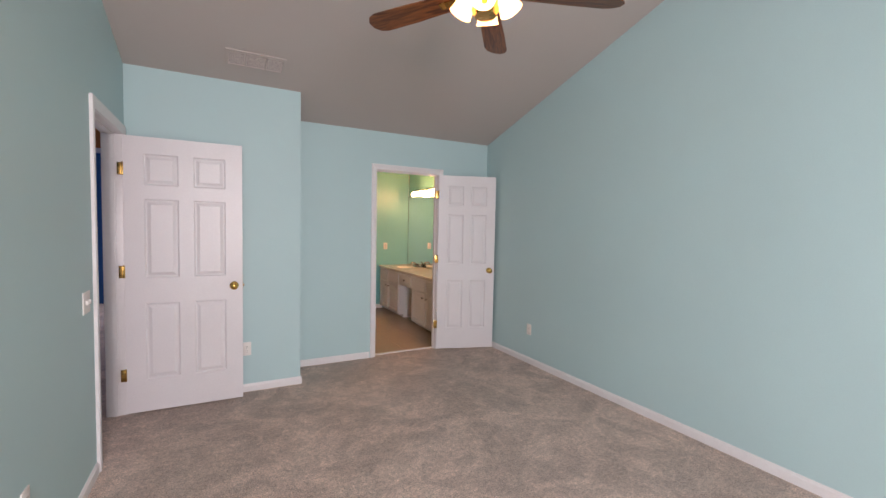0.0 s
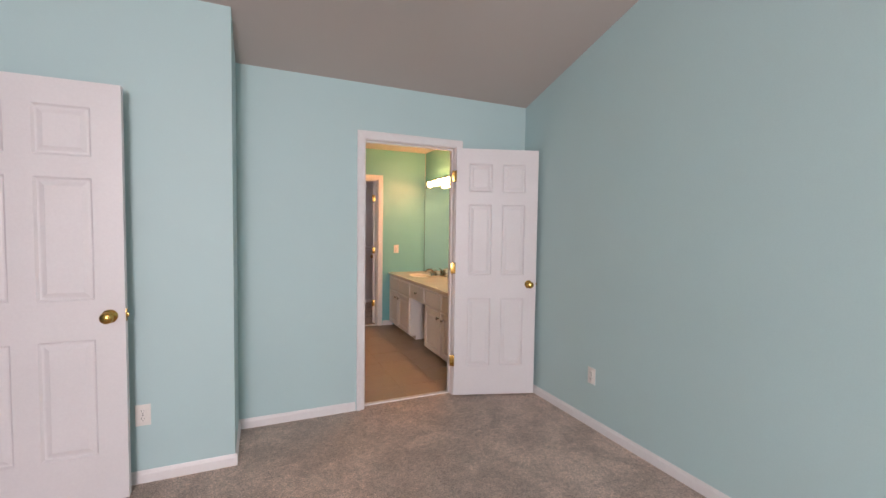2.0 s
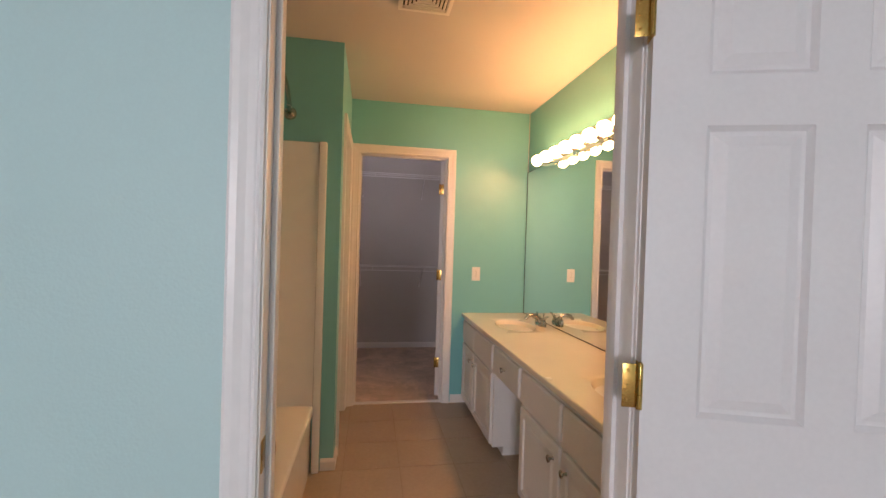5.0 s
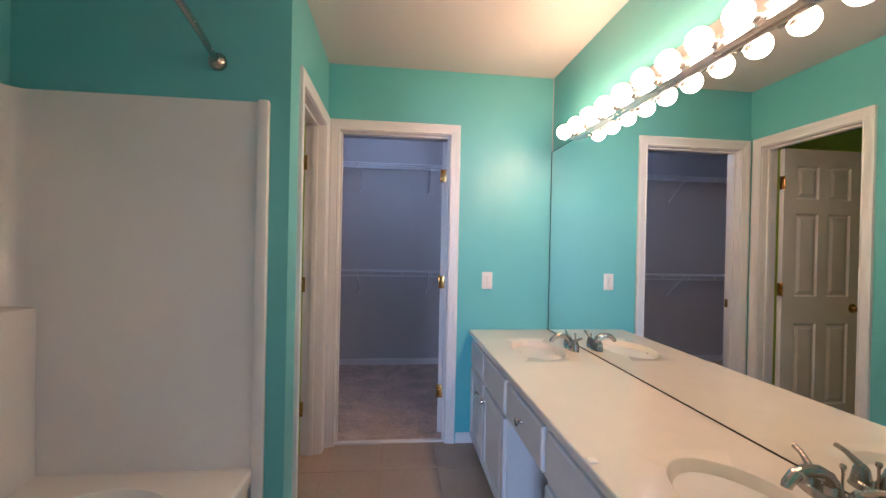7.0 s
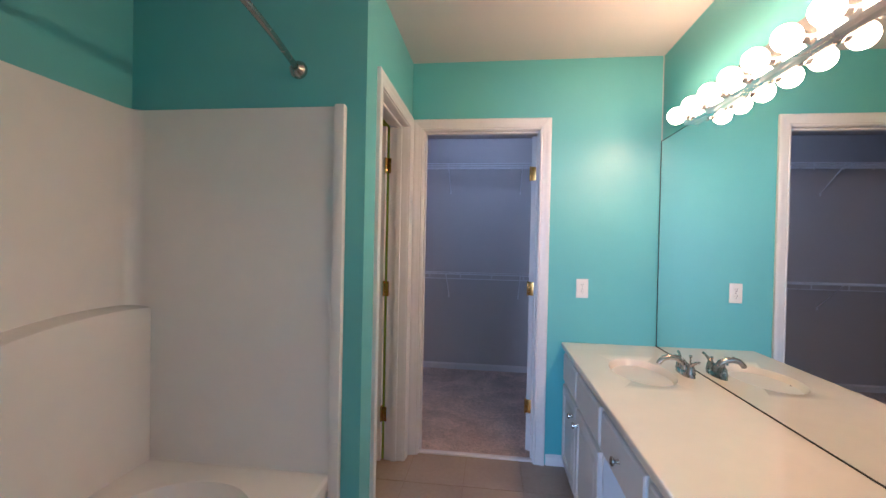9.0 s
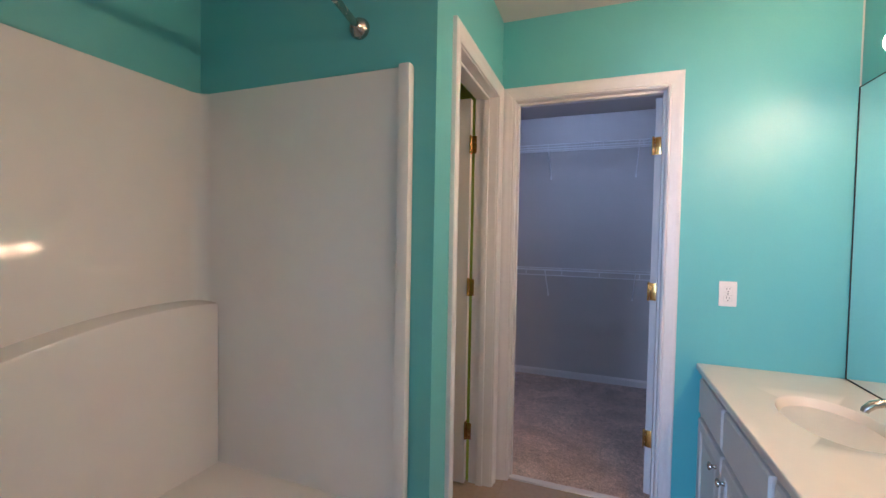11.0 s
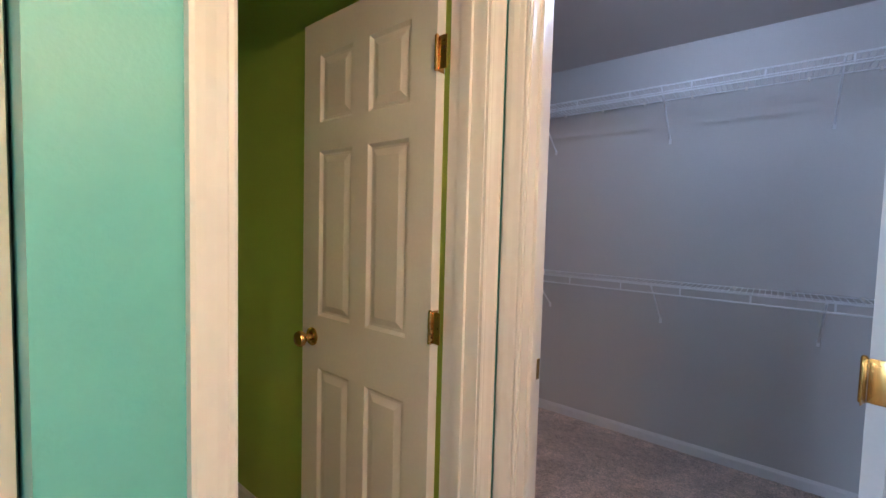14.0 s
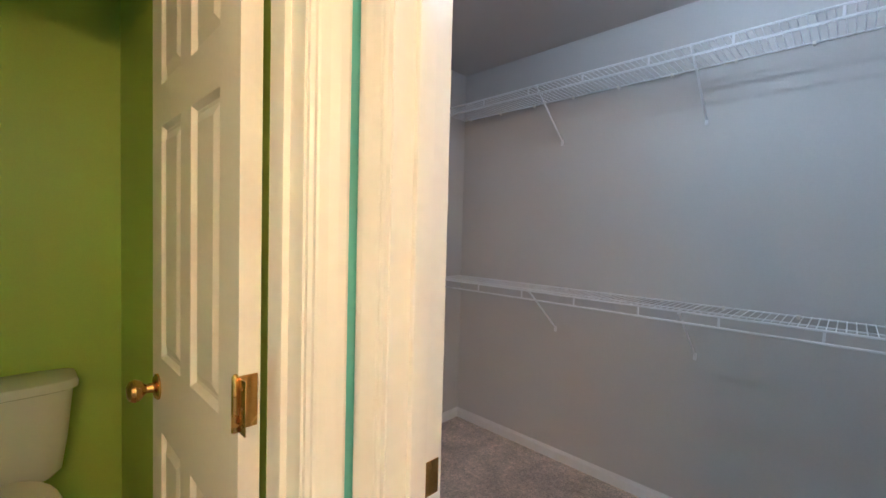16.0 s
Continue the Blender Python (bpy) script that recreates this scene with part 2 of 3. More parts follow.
def jamb(name, axis, c0, c1, b0, b1, h, stop_at):
    """The boards that line a doorway, with the stop that the leaf closes against. b0, b1 and h are the clear opening."""
    bm = bmesh.new()
    t = 0.018

    def bx(p0, p1, q0, q1, d0=c0 - 0.002, d1=c1 + 0.002):
        add_box(bm, *((d0, d1, p0, p1) if axis == "x" else (p0, p1, d0, d1)), q0, q1, 0.0015)

    bx(b0 - t, b0, 0, h), bx(b1, b1 + t, 0, h), bx(b0 - t, b1 + t, h, h + t)
    s0, s1 = stop_at, stop_at + 0.034
    bx(b0, b0 + 0.011, 0, h - 0.011, s0, s1), bx(b1 - 0.011, b1, 0, h - 0.011, s0, s1), bx(b0, b1, h - 0.011, h, s0, s1)
    return tagged(mesh_object(name, bm, TRIM, smooth=True), kind="structure")


BASE = ((0.0, 0.0), (0.012, 0.0), (0.012, 0.046), (0.010, 0.053), (0.006, 0.058), (0.003, 0.065), (0.0, 0.066))


def baseboard(name, axis, face, side, a0, a1):
    bm = bmesh.new()
    rows = [[bm.verts.new((face + side * v, a, z) if axis == "x" else (a, face + side * v, z)) for a in (a0, a1)] for v, z in BASE]
    for p, q in zip(rows, rows[1:]):
        bm.faces.new((p[0], p[1], q[1], q[0]))
    for k in (0, 1):
        bm.faces.new([r[k] for r in rows])
    return tagged(mesh_object(name, bm, TRIM), kind="structure")


# ---- plan ----
LEFT, RIGHT, FAR, JUT, JUTX, BACK = 0.400, 3.910, 5.125, 4.665, 1.645, -1.7
BATH0, BATH1, BATHR, WCX, PIER = 5.215, 7.755, 4.006, 2.506, 6.807
CLOS0, CLOS1, CLOSL, CLOSR = 7.872, 9.618, 1.05, 4.00
WCL, WCN = 0.832, 7.668   # toilet room, west and north faces
H = 2.470
SLOPE, LOW = 0.300, 2.438
DH = 2.045
D0 = (3.815, 4.560)    # entry doorway, along y
D1 = (2.504, 3.236)    # bathroom doorway, along x
D2 = (7.024, 7.652)    # toilet room doorway, along y
D3 = (2.584, 3.298)    # closet doorway, along x

bm = bmesh.new()
add_box(bm, LEFT - 0.13, RIGHT + 0.1, BACK - 0.1, FAR + 0.055, -0.12, 0.0)
tagged(mesh_object("floor_bedroom", bm, CARPET), "taupe cut-pile bedroom carpet with trodden patches", "carpet", kind="structure")
box("floor_closet", CLOSL - 0.1, CLOSR + 0.1, BATH1 + 0.07, CLOS1 + 0.1, -0.12, 0.0, CARPET)["kind"] = "structure"
tile_bed = box("floor_bath", WCL - 0.1, BATHR + 0.06, FAR + 0.055, BATH1 + 0.07, -0.12, -0.0025, GROUT)
tagged(tile_bed, "tan square ceramic tile floor with beige grout", "tile floor", kind="structure")
box("floor_side_room", -4.7, LEFT - 0.13, 1.4, 10.1, -0.12, 0.0, CARPET)["kind"] = "structure"

wall("wall_east", "x", RIGHT, RIGHT + 0.10, BACK - 0.12, FAR + 0.05, 4.6, [], AQUA, AQUA)
wall("wall_west", "x", LEFT - 0.115, LEFT, BACK - 0.12, 10.0, 4.6, [(D0[0] - 0.018, D0[1] + 0.018, 0, DH + 0.018)], BLUE, AQUA)
wall("wall_south", "y", BACK - 0.12, BACK, LEFT, RIGHT, 4.6, [(0.5, 1.5, 0.7, 2.5)], AQUA, AQUA)
wall("wall_north", "y", FAR, BATH0, JUTX - 0.11, RIGHT, 2.75, [(D1[0] - 0.018, D1[1] + 0.018, 0, DH + 0.003)], AQUA, TEAL)
wall("wall_jut_front", "y", JUT, JUT + 0.11, LEFT, JUTX, 2.9, [], AQUA, AQUA)
wall("wall_jut_side", "x", JUTX - 0.11, JUTX, JUT + 0.11, FAR, 2.9, [], AQUA, AQUA)
wall("wall_bath_east", "x", BATHR, BATHR + 0.07, BATH0, BATH1, H, [], TEAL, TEAL)
wall("wall_bath_north", "y", BATH1, CLOS0, WCX - 0.115, CLOSR, H, [(D3[0] - 0.018, D3[1] + 0.018, 0, DH + 0.018)], TEAL, CLOSETW)
wall("wall_toilet_north", "y", WCN, CLOS0, WCL - 0.08, WCX - 0.115, H, [], GREEN, CLOSETW)
wall("wall_toilet_east", "x", WCX - 0.115, WCX, PIER, BATH1, H, [(D2[0] - 0.018, D2[1] + 0.018, 0, DH + 0.018)], GREEN, TEAL)
wall("wall_tub_end", "y", PIER, PIER + 0.06, WCL, WCX - 0.115, H, [], TEAL, GREEN)
wall("wall_tub_back", "x", 1.35, 1.452, BATH0, PIER, H, [], TEAL, TEAL)
wall("wall_toilet_west", "x", WCL - 0.1, WCL, PIER, WCN, H, [], GREEN, GREEN)
wall("wall_closet_north", "y", CLOS1, CLOS1 + 0.1, CLOSL - 0.1, CLOSR + 0.1, H, [], CLOSETW, CLOSETW)
wall("wall_closet_west", "x", CLOSL - 0.1, CLOSL, CLOS0, CLOS1, H, [], CLOSETW, CLOSETW)
wall("wall_closet_east", "x", CLOSR, CLOSR + 0.1, BATH1, CLOS1, H, [], CLOSETW, CLOSETW)

# sloped bedroom ceiling
bm = bmesh.new()
pts = []
for y in (BACK - 0.1, FAR + 0.10):
    z = LOW + SLOPE * (FAR - y)
    pts.append([bm.verts.new((x, y, z + d)) for x, d in ((LEFT - 0.1, 0), (RIGHT + 0.1, 0), (RIGHT + 0.1, 0.12), (LEFT - 0.1, 0.12))])
for k in range(4):
    bm.faces.new((pts[0][k], pts[0][(k + 1) % 4], pts[1][(k + 1) % 4], pts[1][k]))
bm.faces.new(pts[0]), bm.faces.new(pts[1])
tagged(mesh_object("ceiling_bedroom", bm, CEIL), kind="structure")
box("ceiling_bath", WCL - 0.1, BATHR + 0.06, FAR + 0.09, BATH1 + 0.07, H, H + 0.1, BCEIL)["kind"] = "structure"
box("ceiling_closet", CLOSL - 0.1, CLOSR + 0.1, BATH1 + 0.07, CLOS1 + 0.1, H + 0.002, H + 0.1, BCEIL)["kind"] = "structure"

# doorways
for i, (axis, c0, c1, b, stop, sides) in enumerate((
        ("x", LEFT - 0.115, LEFT, D0, LEFT - 0.075, (1,)),
        ("y", FAR, BATH0, D1, FAR + 0.042, (-1,)),
        ("x", WCX - 0.115, WCX, D2, WCX - 0.075, (1,)),
        ("y", BATH1, CLOS0, D3, CLOS0 - 0.078, (-1,))), 1):
    head = DH - 0.015 if i == 2 else DH
    jamb("door_jamb_%d" % i, axis, c0, c1, b[0], b[1], head, stop)
    for s in sides:
        casing("door_trim_%d" % i, axis, c1 if s > 0 else c0, s, b[0], b[1], head, 0.058 if i == 2 else 0.064)

for axis, face, side, a0, a1 in (
        ("x", RIGHT, -1, BACK, FAR), ("y", FAR, -1, JUTX, D1[0] - 0.07), ("y", FAR, -1, D1[1] + 0.07, RIGHT - 0.012), ("y", JUT, -1, LEFT + 0.012, JUTX + 0.012),
        ("x", JUTX, 1, JUT, FAR - 0.012), ("x", LEFT, 1, BACK, D0[0] - 0.07), ("x", LEFT, 1, D0[1] + 0.07, JUT),
        ("y", BACK, 1, LEFT, RIGHT),
        ("y", BATH1, -1, D3[1] + 0.076, 3.52), ("x", WCX, 1, PIER, D2[0] - 0.07), ("y", PIER, -1, 2.433, WCX + 0.012),
        ("y", CLOS1, -1, CLOSL, CLOSR), ("x", CLOSL, 1, CLOS0, CLOS1), ("x", CLOSR, -1, CLOS0, CLOS1), ("y", CLOS0, 1, CLOSL, D3[0] - 0.03), ("y", CLOS0, 1, D3[1] + 0.03, CLOSR),
        ("y", WCN, -1, WCL, WCX - 0.2), ("x", WCL, 1, PIER + 0.06, WCN)):
    baseboard("baseboard", axis, face, side, a0, a1)

# thresholds
box("threshold_bath", D1[0], D1[1], FAR + 0.045, FAR + 0.085, -0.004, 0.009, TRIM, 0.003)["kind"] = "structure"
box("threshold_closet", D3[0], D3[1], BATH1 + 0.015, BATH1 + 0.055, -0.004, 0.009, TRIM, 0.003)["kind"] = "structure"

# window behind the walker
win = empty("window_1", pose(1.0, BACK, 0.7))
bm = bmesh.new()
for x0, x1, z0, z1 in ((-0.50, -0.44, 0, 1.8), (0.44, 0.50, 0, 1.8), (-0.44, 0.44, 0, 0.06), (-0.44, 0.44, 1.74, 1.8), (-0.03, 0.03, 0.06, 1.74), (-0.44, -0.03, 0.87, 0.92), (0.03, 0.44, 0.87, 0.92)):
    add_box(bm, x0, x1, -0.09, -0.03, z0, z1, 0.004)
mesh_object("frame", bm, TRIM, win)
tagged(win, "white double-hung bedroom window letting in daylight", "window", kind="structure")


# ---- doors ----
def door_leaf(w, h, mat, parent, t=0.035):
    """A six-panel moulded leaf from x = 0 (hinge) to w, its faces at y = 0 and t."""
    st, mid = 0.155 * w, 0.125 * w
    xs = [0, st, (w - mid) / 2, (w + mid) / 2, w - st, w]
    k = h / 2.03
    zs = [0]
    for d in (0.24, 0.57, 0.19, 0.58, 0.10, 0.23, 0.12):
        zs.append(zs[-1] + d * k)
    bm = bmesh.new()
    for y, s in ((0.0, 1), (t, -1)):
        for i in range(5):
            for j in range(7):
                x0, x1, z0, z1 = xs[i], xs[i + 1], zs[j], zs[j + 1]
                if i in (1, 3) and j in (1, 3, 5):
                    last = None
                    for inset, deep in ((0, 0), (0.004, 0.004), (0.010, 0.0095), (0.018, 0.0095), (0.040, 0.0015), (0.043, 0.0015)):
                        ring = [bm.verts.new((x, y + s * deep, z)) for x, z in ((x0 + inset, z0 + inset), (x1 - inset, z0 + inset), (x1 - inset, z1 - inset), (x0 + inset, z1 - inset))]
                        if last:
                            for q in range(4):
                                bm.faces.new((last[q], last[(q + 1) % 4], ring[(q + 1) % 4], ring[q]))
                        last = ring
                    bm.faces.new(last)
                else:
                    bm.faces.new([bm.verts.new((x, y, z)) for x, z in ((x0, z0), (x1, z0), (x1, z1), (x0, z1))])
    for a, b in (((0, 0), (w, 0)), ((w, 0), (w, h)), ((w, h), (0, h)), ((0, h), (0, 0))):
        bm.faces.new([bm.verts.new(p) for p in ((a[0], 0, a[1]), (b[0], 0, b[1]), (b[0], t, b[1]), (a[0], t, a[1]))])
    bmesh.ops.remove_doubles(bm, verts=bm.verts, dist=1e-5)
    return mesh_object("leaf", bm, mat, parent)


KNOB = ((0.0, 0.0), (0.033, 0.0), (0.033, 0.004), (0.027, 0.009), (0.013, 0.012), (0.011, 0.026), (0.017, 0.032), (0.026, 0.040), (0.029, 0.050), (0.025, 0.060), (0.014, 0.066), (0.0, 0.067))


def door(name, m, w, label, mat=DOORW, h=2.026, pin=0.0, knobs=(1, -1), hinge_side=1):
    """A leaf hung at m: x along the leaf from the hinge, y its thickness. hinge_side: the face where the hinge barrels show."""
    d = empty(name, m)
    door_leaf(w, h, mat, d).location.z = 0.013
    bm = bmesh.new()
    for s in knobs:
        add_lathe(bm, KNOB, 20, pose(w - 0.062, 0.035 if s > 0 else 0.0, 0.93, -90 if s > 0 else 90))
    add_box(bm, w - 0.003, w + 0.002, 0.006, 0.029, 0.90, 0.96, 0.001)
    add_box(bm, w + 0.001, w + 0.011, 0.012, 0.023, 0.920, 0.940, 0.003)
    mesh_object("knob", bm, BRASS, d, smooth=True)
    for z in (0.30, 1.06, 1.80):
        bm = bmesh.new()
        y = 0.035 if hinge_side > 0 else 0.0
        o = 0.006 * (1 if hinge_side > 0 else -1)
        add_lathe(bm, ((0, 0), (0.006, 0), (0.006, 0.028), (0.005, 0.029), (0.006, 0.030), (0.006, 0.058), (0.005, 0.059), (0.006, 0.060), (0.006, 0.089), (0.003, 0.094), (0, 0.094)), 12, pose(-0.004, y + o, z - 0.045))
        a, b = sorted((y, y - 5 * o))
        add_box(bm, -0.0025, 0.0005, a, b, z - 0.044, z + 0.044, 0.001)
        a, b = (-0.036, -0.002)
        add_box(bm, a, b, y + o * 0.3 - 0.001, y + o * 0.3 + 0.001, z - 0.044, z + 0.044, 0.0008)
        for dz in (-0.03, 0.0, 0.03):
            for dx in (-0.026, ):
                add_lathe(bm, ((0, 0.0), (0.0035, 0.0), (0.003, 0.0015), (0, 0.0018)), 8, pose(dx, y + o * 0.3 + (0.001 if o > 0 else -0.001), z + dz, -90 if o > 0 else 90))
        mesh_object("hinge", bm, BRASS, d, smooth=True)
    return tagged(d, label, "door", "six-panel doors")


door("door_entry", pose(0.412, 4.535, 0, 0, 0, -0.8), 0.765, "white six-panel bedroom door standing open, brass knob", knobs=(-1,), hinge_side=-1)
door("door_bath", pose(3.232, 5.083, 0, 0, 0, -18.1), 0.675, "white six-panel bathroom door open against the aqua wall", h=2.012, knobs=(-1,), hinge_side=-1)
door("door_toilet", pose(2.376, 7.646, 0, 0, 0, 180), 0.622, "white six-panel toilet room door, open, brass knob and hinges", knobs=(1,), hinge_side=1)
door("door_closet", pose(3.298, 7.884, 0, 0, 0, 73), 0.70, "white six-panel closet door folded open into the closet", knobs=(1,), hinge_side=1)

# strike plates in the jambs
for x0, x1, y0, y1 in ((D1[0], D1[0] + 0.002, FAR + 0.006, FAR + 0.034), (D3[0], D3[0] + 0.002, CLOS0 - 0.036, CLOS0 - 0.006)):
    tagged(box("strike_plate", x0, x1, y0, y1, 0.90, 0.96, BRASS, 0.0008), "small dark brass strike plate in the jamb", "strike plate")


# ---- switches and outlets ----
def outlet(m, label="white duplex wall outlet with plastic plate"):
    """A duplex outlet, its back at y = 0, facing -y."""
    o = empty("wall_outlet", m)
    bm = bmesh.new()
    add_box(bm, -0.035, 0.035, -0.006, 0, -0.057, 0.057, 0.0025)
    mesh_object("plate", bm, PLASTIC, o, smooth=True)
    bm = bmesh.new()
    for z in (-0.02, 0.02):
        add_box(bm, -0.017, 0.017, -0.0085, -0.005, z - 0.014, z + 0.014, 0.003, 0)
        for x, hh in ((-0.006, 0.0045), (0.006, 0.0035)):
            add_box(bm, x - 0.0011, x + 0.0011, -0.0090, -0.008, z + 0.001 - hh + 0.003, z + 0.001 + hh + 0.003, 0, 1)
        add_lathe(bm, ((0, 0), (0.0024, 0), (0.0024, 0.0006), (0, 0.0006)), 8, pose(0, -0.0085, z - 0.008, 90), 1)
    add_lathe(bm, ((0, 0), (0.003, 0), (0.002, 0.001), (0, 0.0012)), 8, pose(0, -0.006, 0, 90), 1)
    mesh_object("socket", bm, [PLASTIC, DARK], o)
    return tagged(o, label, "outlet", "wall outlets")


outlet(pose(RIGHT, 4.250, 0.362, 0, 0, -90))
outlet(pose(1.210, JUT, 0.367))
outlet(pose(3.568, BATH1, 1.086))
outlet(pose(LEFT, 2.79, 0.40, 0, 0, 90))

sw = empty("light_switch", pose(LEFT, 3.60, 0.995, 0, 0, 90))
bm = bmesh.new()
add_box(bm, -0.060, 0.060, -0.006, 0, -0.057, 0.057, 0.0025)
mesh_object("plate", bm, PLASTIC, sw, smooth=True)
for x in (-0.023, 0.023):
    bm = bmesh.new()
    add_box(bm, x - 0.005, x + 0.005, -0.018, -0.004, -0.010, 0.012, 0.002)
    mesh_object("toggle", bm, PLASTIC, sw, smooth=True)
tagged(sw, "white two-gang toggle light switch plate", "switch")


# ---- ceiling vents ----
slope_deg = math.degrees(math.atan(SLOPE))
cv = empty("ceiling_vent", pose(1.27, 4.37, LOW + SLOPE * (FAR - 4.37), -slope_deg))
bm = bmesh.new()
w, d = 0.21, 0.095
for x0, x1, y0, y1 in ((-w, w, -d, -d + 0.022), (-w, w, d - 0.022, d), (-w, -w + 0.022, -d + 0.022, d - 0.022), (w - 0.022, w, -d + 0.022, d - 0.022), (-0.075, -0.065, -d + 0.022, d - 0.022), (0.065, 0.075, -d + 0.022, d - 0.022)):
    add_box(bm, x0, x1, y0, y1, -0.010, 0.0, 0.002)
mesh_object("frame", bm, CEIL, cv)
bm = bmesh.new()
for k in range(9):
    add_box(bm, -w + 0.022, w - 0.022, -0.0012, 0.0012, -0.008, 0.008, 0, 0, pose(0, -0.066 + k * 0.0165, -0.001, 40))
mesh_object("slat", bm, CEIL, cv)
box("duct", -w + 0.02, w - 0.02, -d + 0.02, d - 0.02, -0.002, -0.0005, DARK, parent=cv)
tagged(cv, "painted metal supply vent in the sloped ceiling", "vent")

ev = empty("exhaust_fan_grille", pose(2.91, 6.235, H))
bm = bmesh.new()
for r0, r1, z in ((0.105, 0.125, -0.020), (0.086, 0.096, -0.022), (0.068, 0.078, -0.022), (0.050, 0.060, -0.022), (0.032, 0.042, -0.022), (0.0, 0.024, -0.022)):
    if r0 == 0:
        add_box(bm, -r1, r1, -r1, r1, z, z + 0.006, 0.001)
        continue
    for x0, x1, y0, y1 in ((-r1, r1, -r1, -r0), (-r1, r1, r0, r1), (-r1, -r0, -r0, r0), (r0, r1, -r0, r0)):
        add_box(bm, x0, x1, y0, y1, z, z + (0.020 if r0 > 0.1 else 0.008), 0.001)
for x0, x1, y0, y1 in ((-0.105, 0.105, -0.004, 0.004), (-0.004, 0.004, -0.105, 0.105)):
    add_box(bm, x0, x1, y0, y1, -0.014, -0.008)
mesh_object("grille", bm, PLASTIC, ev)
box("housing", -0.104, 0.104, -0.104, 0.104, -0.006, -0.001, DARK, parent=ev)
tagged(ev, "square louvred exhaust fan cover on the bathroom ceiling", "exhaust fan")

# ---- ceiling fan ----
FANX, FANY, FANZ = 2.110, 2.480, 2.482
fan = empty("ceiling_fan", pose(FANX, FANY, FANZ))
bm = bmesh.new()
add_lathe(bm, ((0, 0.10), (0.055, 0.10), (0.10, 0.075), (0.115, 0.04), (0.105, 0.0), (0.07, -0.02), (0.06, -0.035), (0.065, -0.06), (0.05, -0.085), (0.0, -0.09)), 32)
top = LOW + SLOPE * (FAR - FANY) - FANZ
add_lathe(bm, ((0, 0.09), (0.012, 0.09), (0.012, top - 0.06), (0.03, top - 0.06), (0.065, top + 0.0), (0, top + 0.0)), 24)
mesh_object("motor", bm, BRASS, fan, smooth=True)
for k in range(5):
    a = 50.6 + 72 * k
    turn = pose(0, 0, 0, 0, 0, a) @ pose(0, 0, 0.02, 11)
    bm = bmesh.new()
    outline = [(0.17, -0.050), (0.40, -0.064), (0.60, -0.068), (0.640, -0.055), (0.666, -0.022), (0.666, 0.022), (0.640, 0.055), (0.60, 0.068), (0.40, 0.064), (0.17, 0.050)]
    for z in (-0.003, 0.003):
        bm.faces.new([bm.verts.new((x, y, z)) for x, y in outline])
    bm.verts.ensure_lookup_table()
    n = len(outline)
    for q in range(n):
        bm.faces.new((bm.verts[q], bm.verts[(q + 1) % n], bm.verts[n + (q + 1) % n], bm.verts[n + q]))
    o = mesh_object("blade", bm, WOOD, fan)
    o.matrix_local = turn
    bm = bmesh.new()
    add_box(bm, 0.09, 0.24, -0.02, 0.02, -0.010, -0.004, 0.002)
    o = mesh_object("bracket", bm, BRASS, fan)
    o.matrix_local = turn
for k in range(4):
    m = pose(0, 0, 0.035, 0, 0, 51.6 + 90 * k) @ pose(0.062, 0, 0, 0, 152, 0)
    bm = bmesh.new()
    add_lathe(bm, ((0.022, 0.0), (0.026, 0.02), (0.040, 0.045), (0.047, 0.075), (0.050, 0.105), (0.055, 0.118), (0.052, 0.118), (0.046, 0.105), (0.043, 0.075), (0.030, 0.035), (0.0, 0.03)), 20, m)
    mesh_object("shade", bm, SHADEGLOW, fan, smooth=True)
    bm = bmesh.new()
    add_lathe(bm, ((0, -0.03), (0.012, -0.03), (0.014, -0.01), (0.024, 0.0), (0.024, 0.012), (0, 0.012)), 16, m)
    mesh_object("socket", bm, BRASS, fan, smooth=True)
tagged(fan, "brass ceiling fan with oak blades and lit frosted shades", "ceiling fan")

# ---- vanity ----
VX, VF, VT = 3.455, 3.479, 0.756
vanity = empty("vanity_cabinet", pose(0, 0, 0))
CAB1, CAB2 = (6.850, BATH1), (BATH0, 6.360)
for name, (a, b) in (("body", CAB1), ("body", CAB2)):
    bm = bmesh.new()
    add_box(bm, VF, BATHR - 0.004, a + 0.002, b - 0.002, 0.055, 0.726, 0.0015)
    add_box(bm, VF + 0.07, BATHR - 0.004, a + 0.002, b - 0.002, 0.0, 0.055)
    mesh_object(name, bm, CABW, vanity)
bm = bmesh.new()
add_box(bm, VF, VF + 0.02, CAB2[1], CAB1[0], 0.525, 0.726, 0.001)
mesh_object("rail", bm, CABW, vanity)
box("back_panel", BATHR - 0.02, BATHR - 0.004, CAB2[1], CAB1[0], 0.0, 0.726, CABW, parent=vanity)


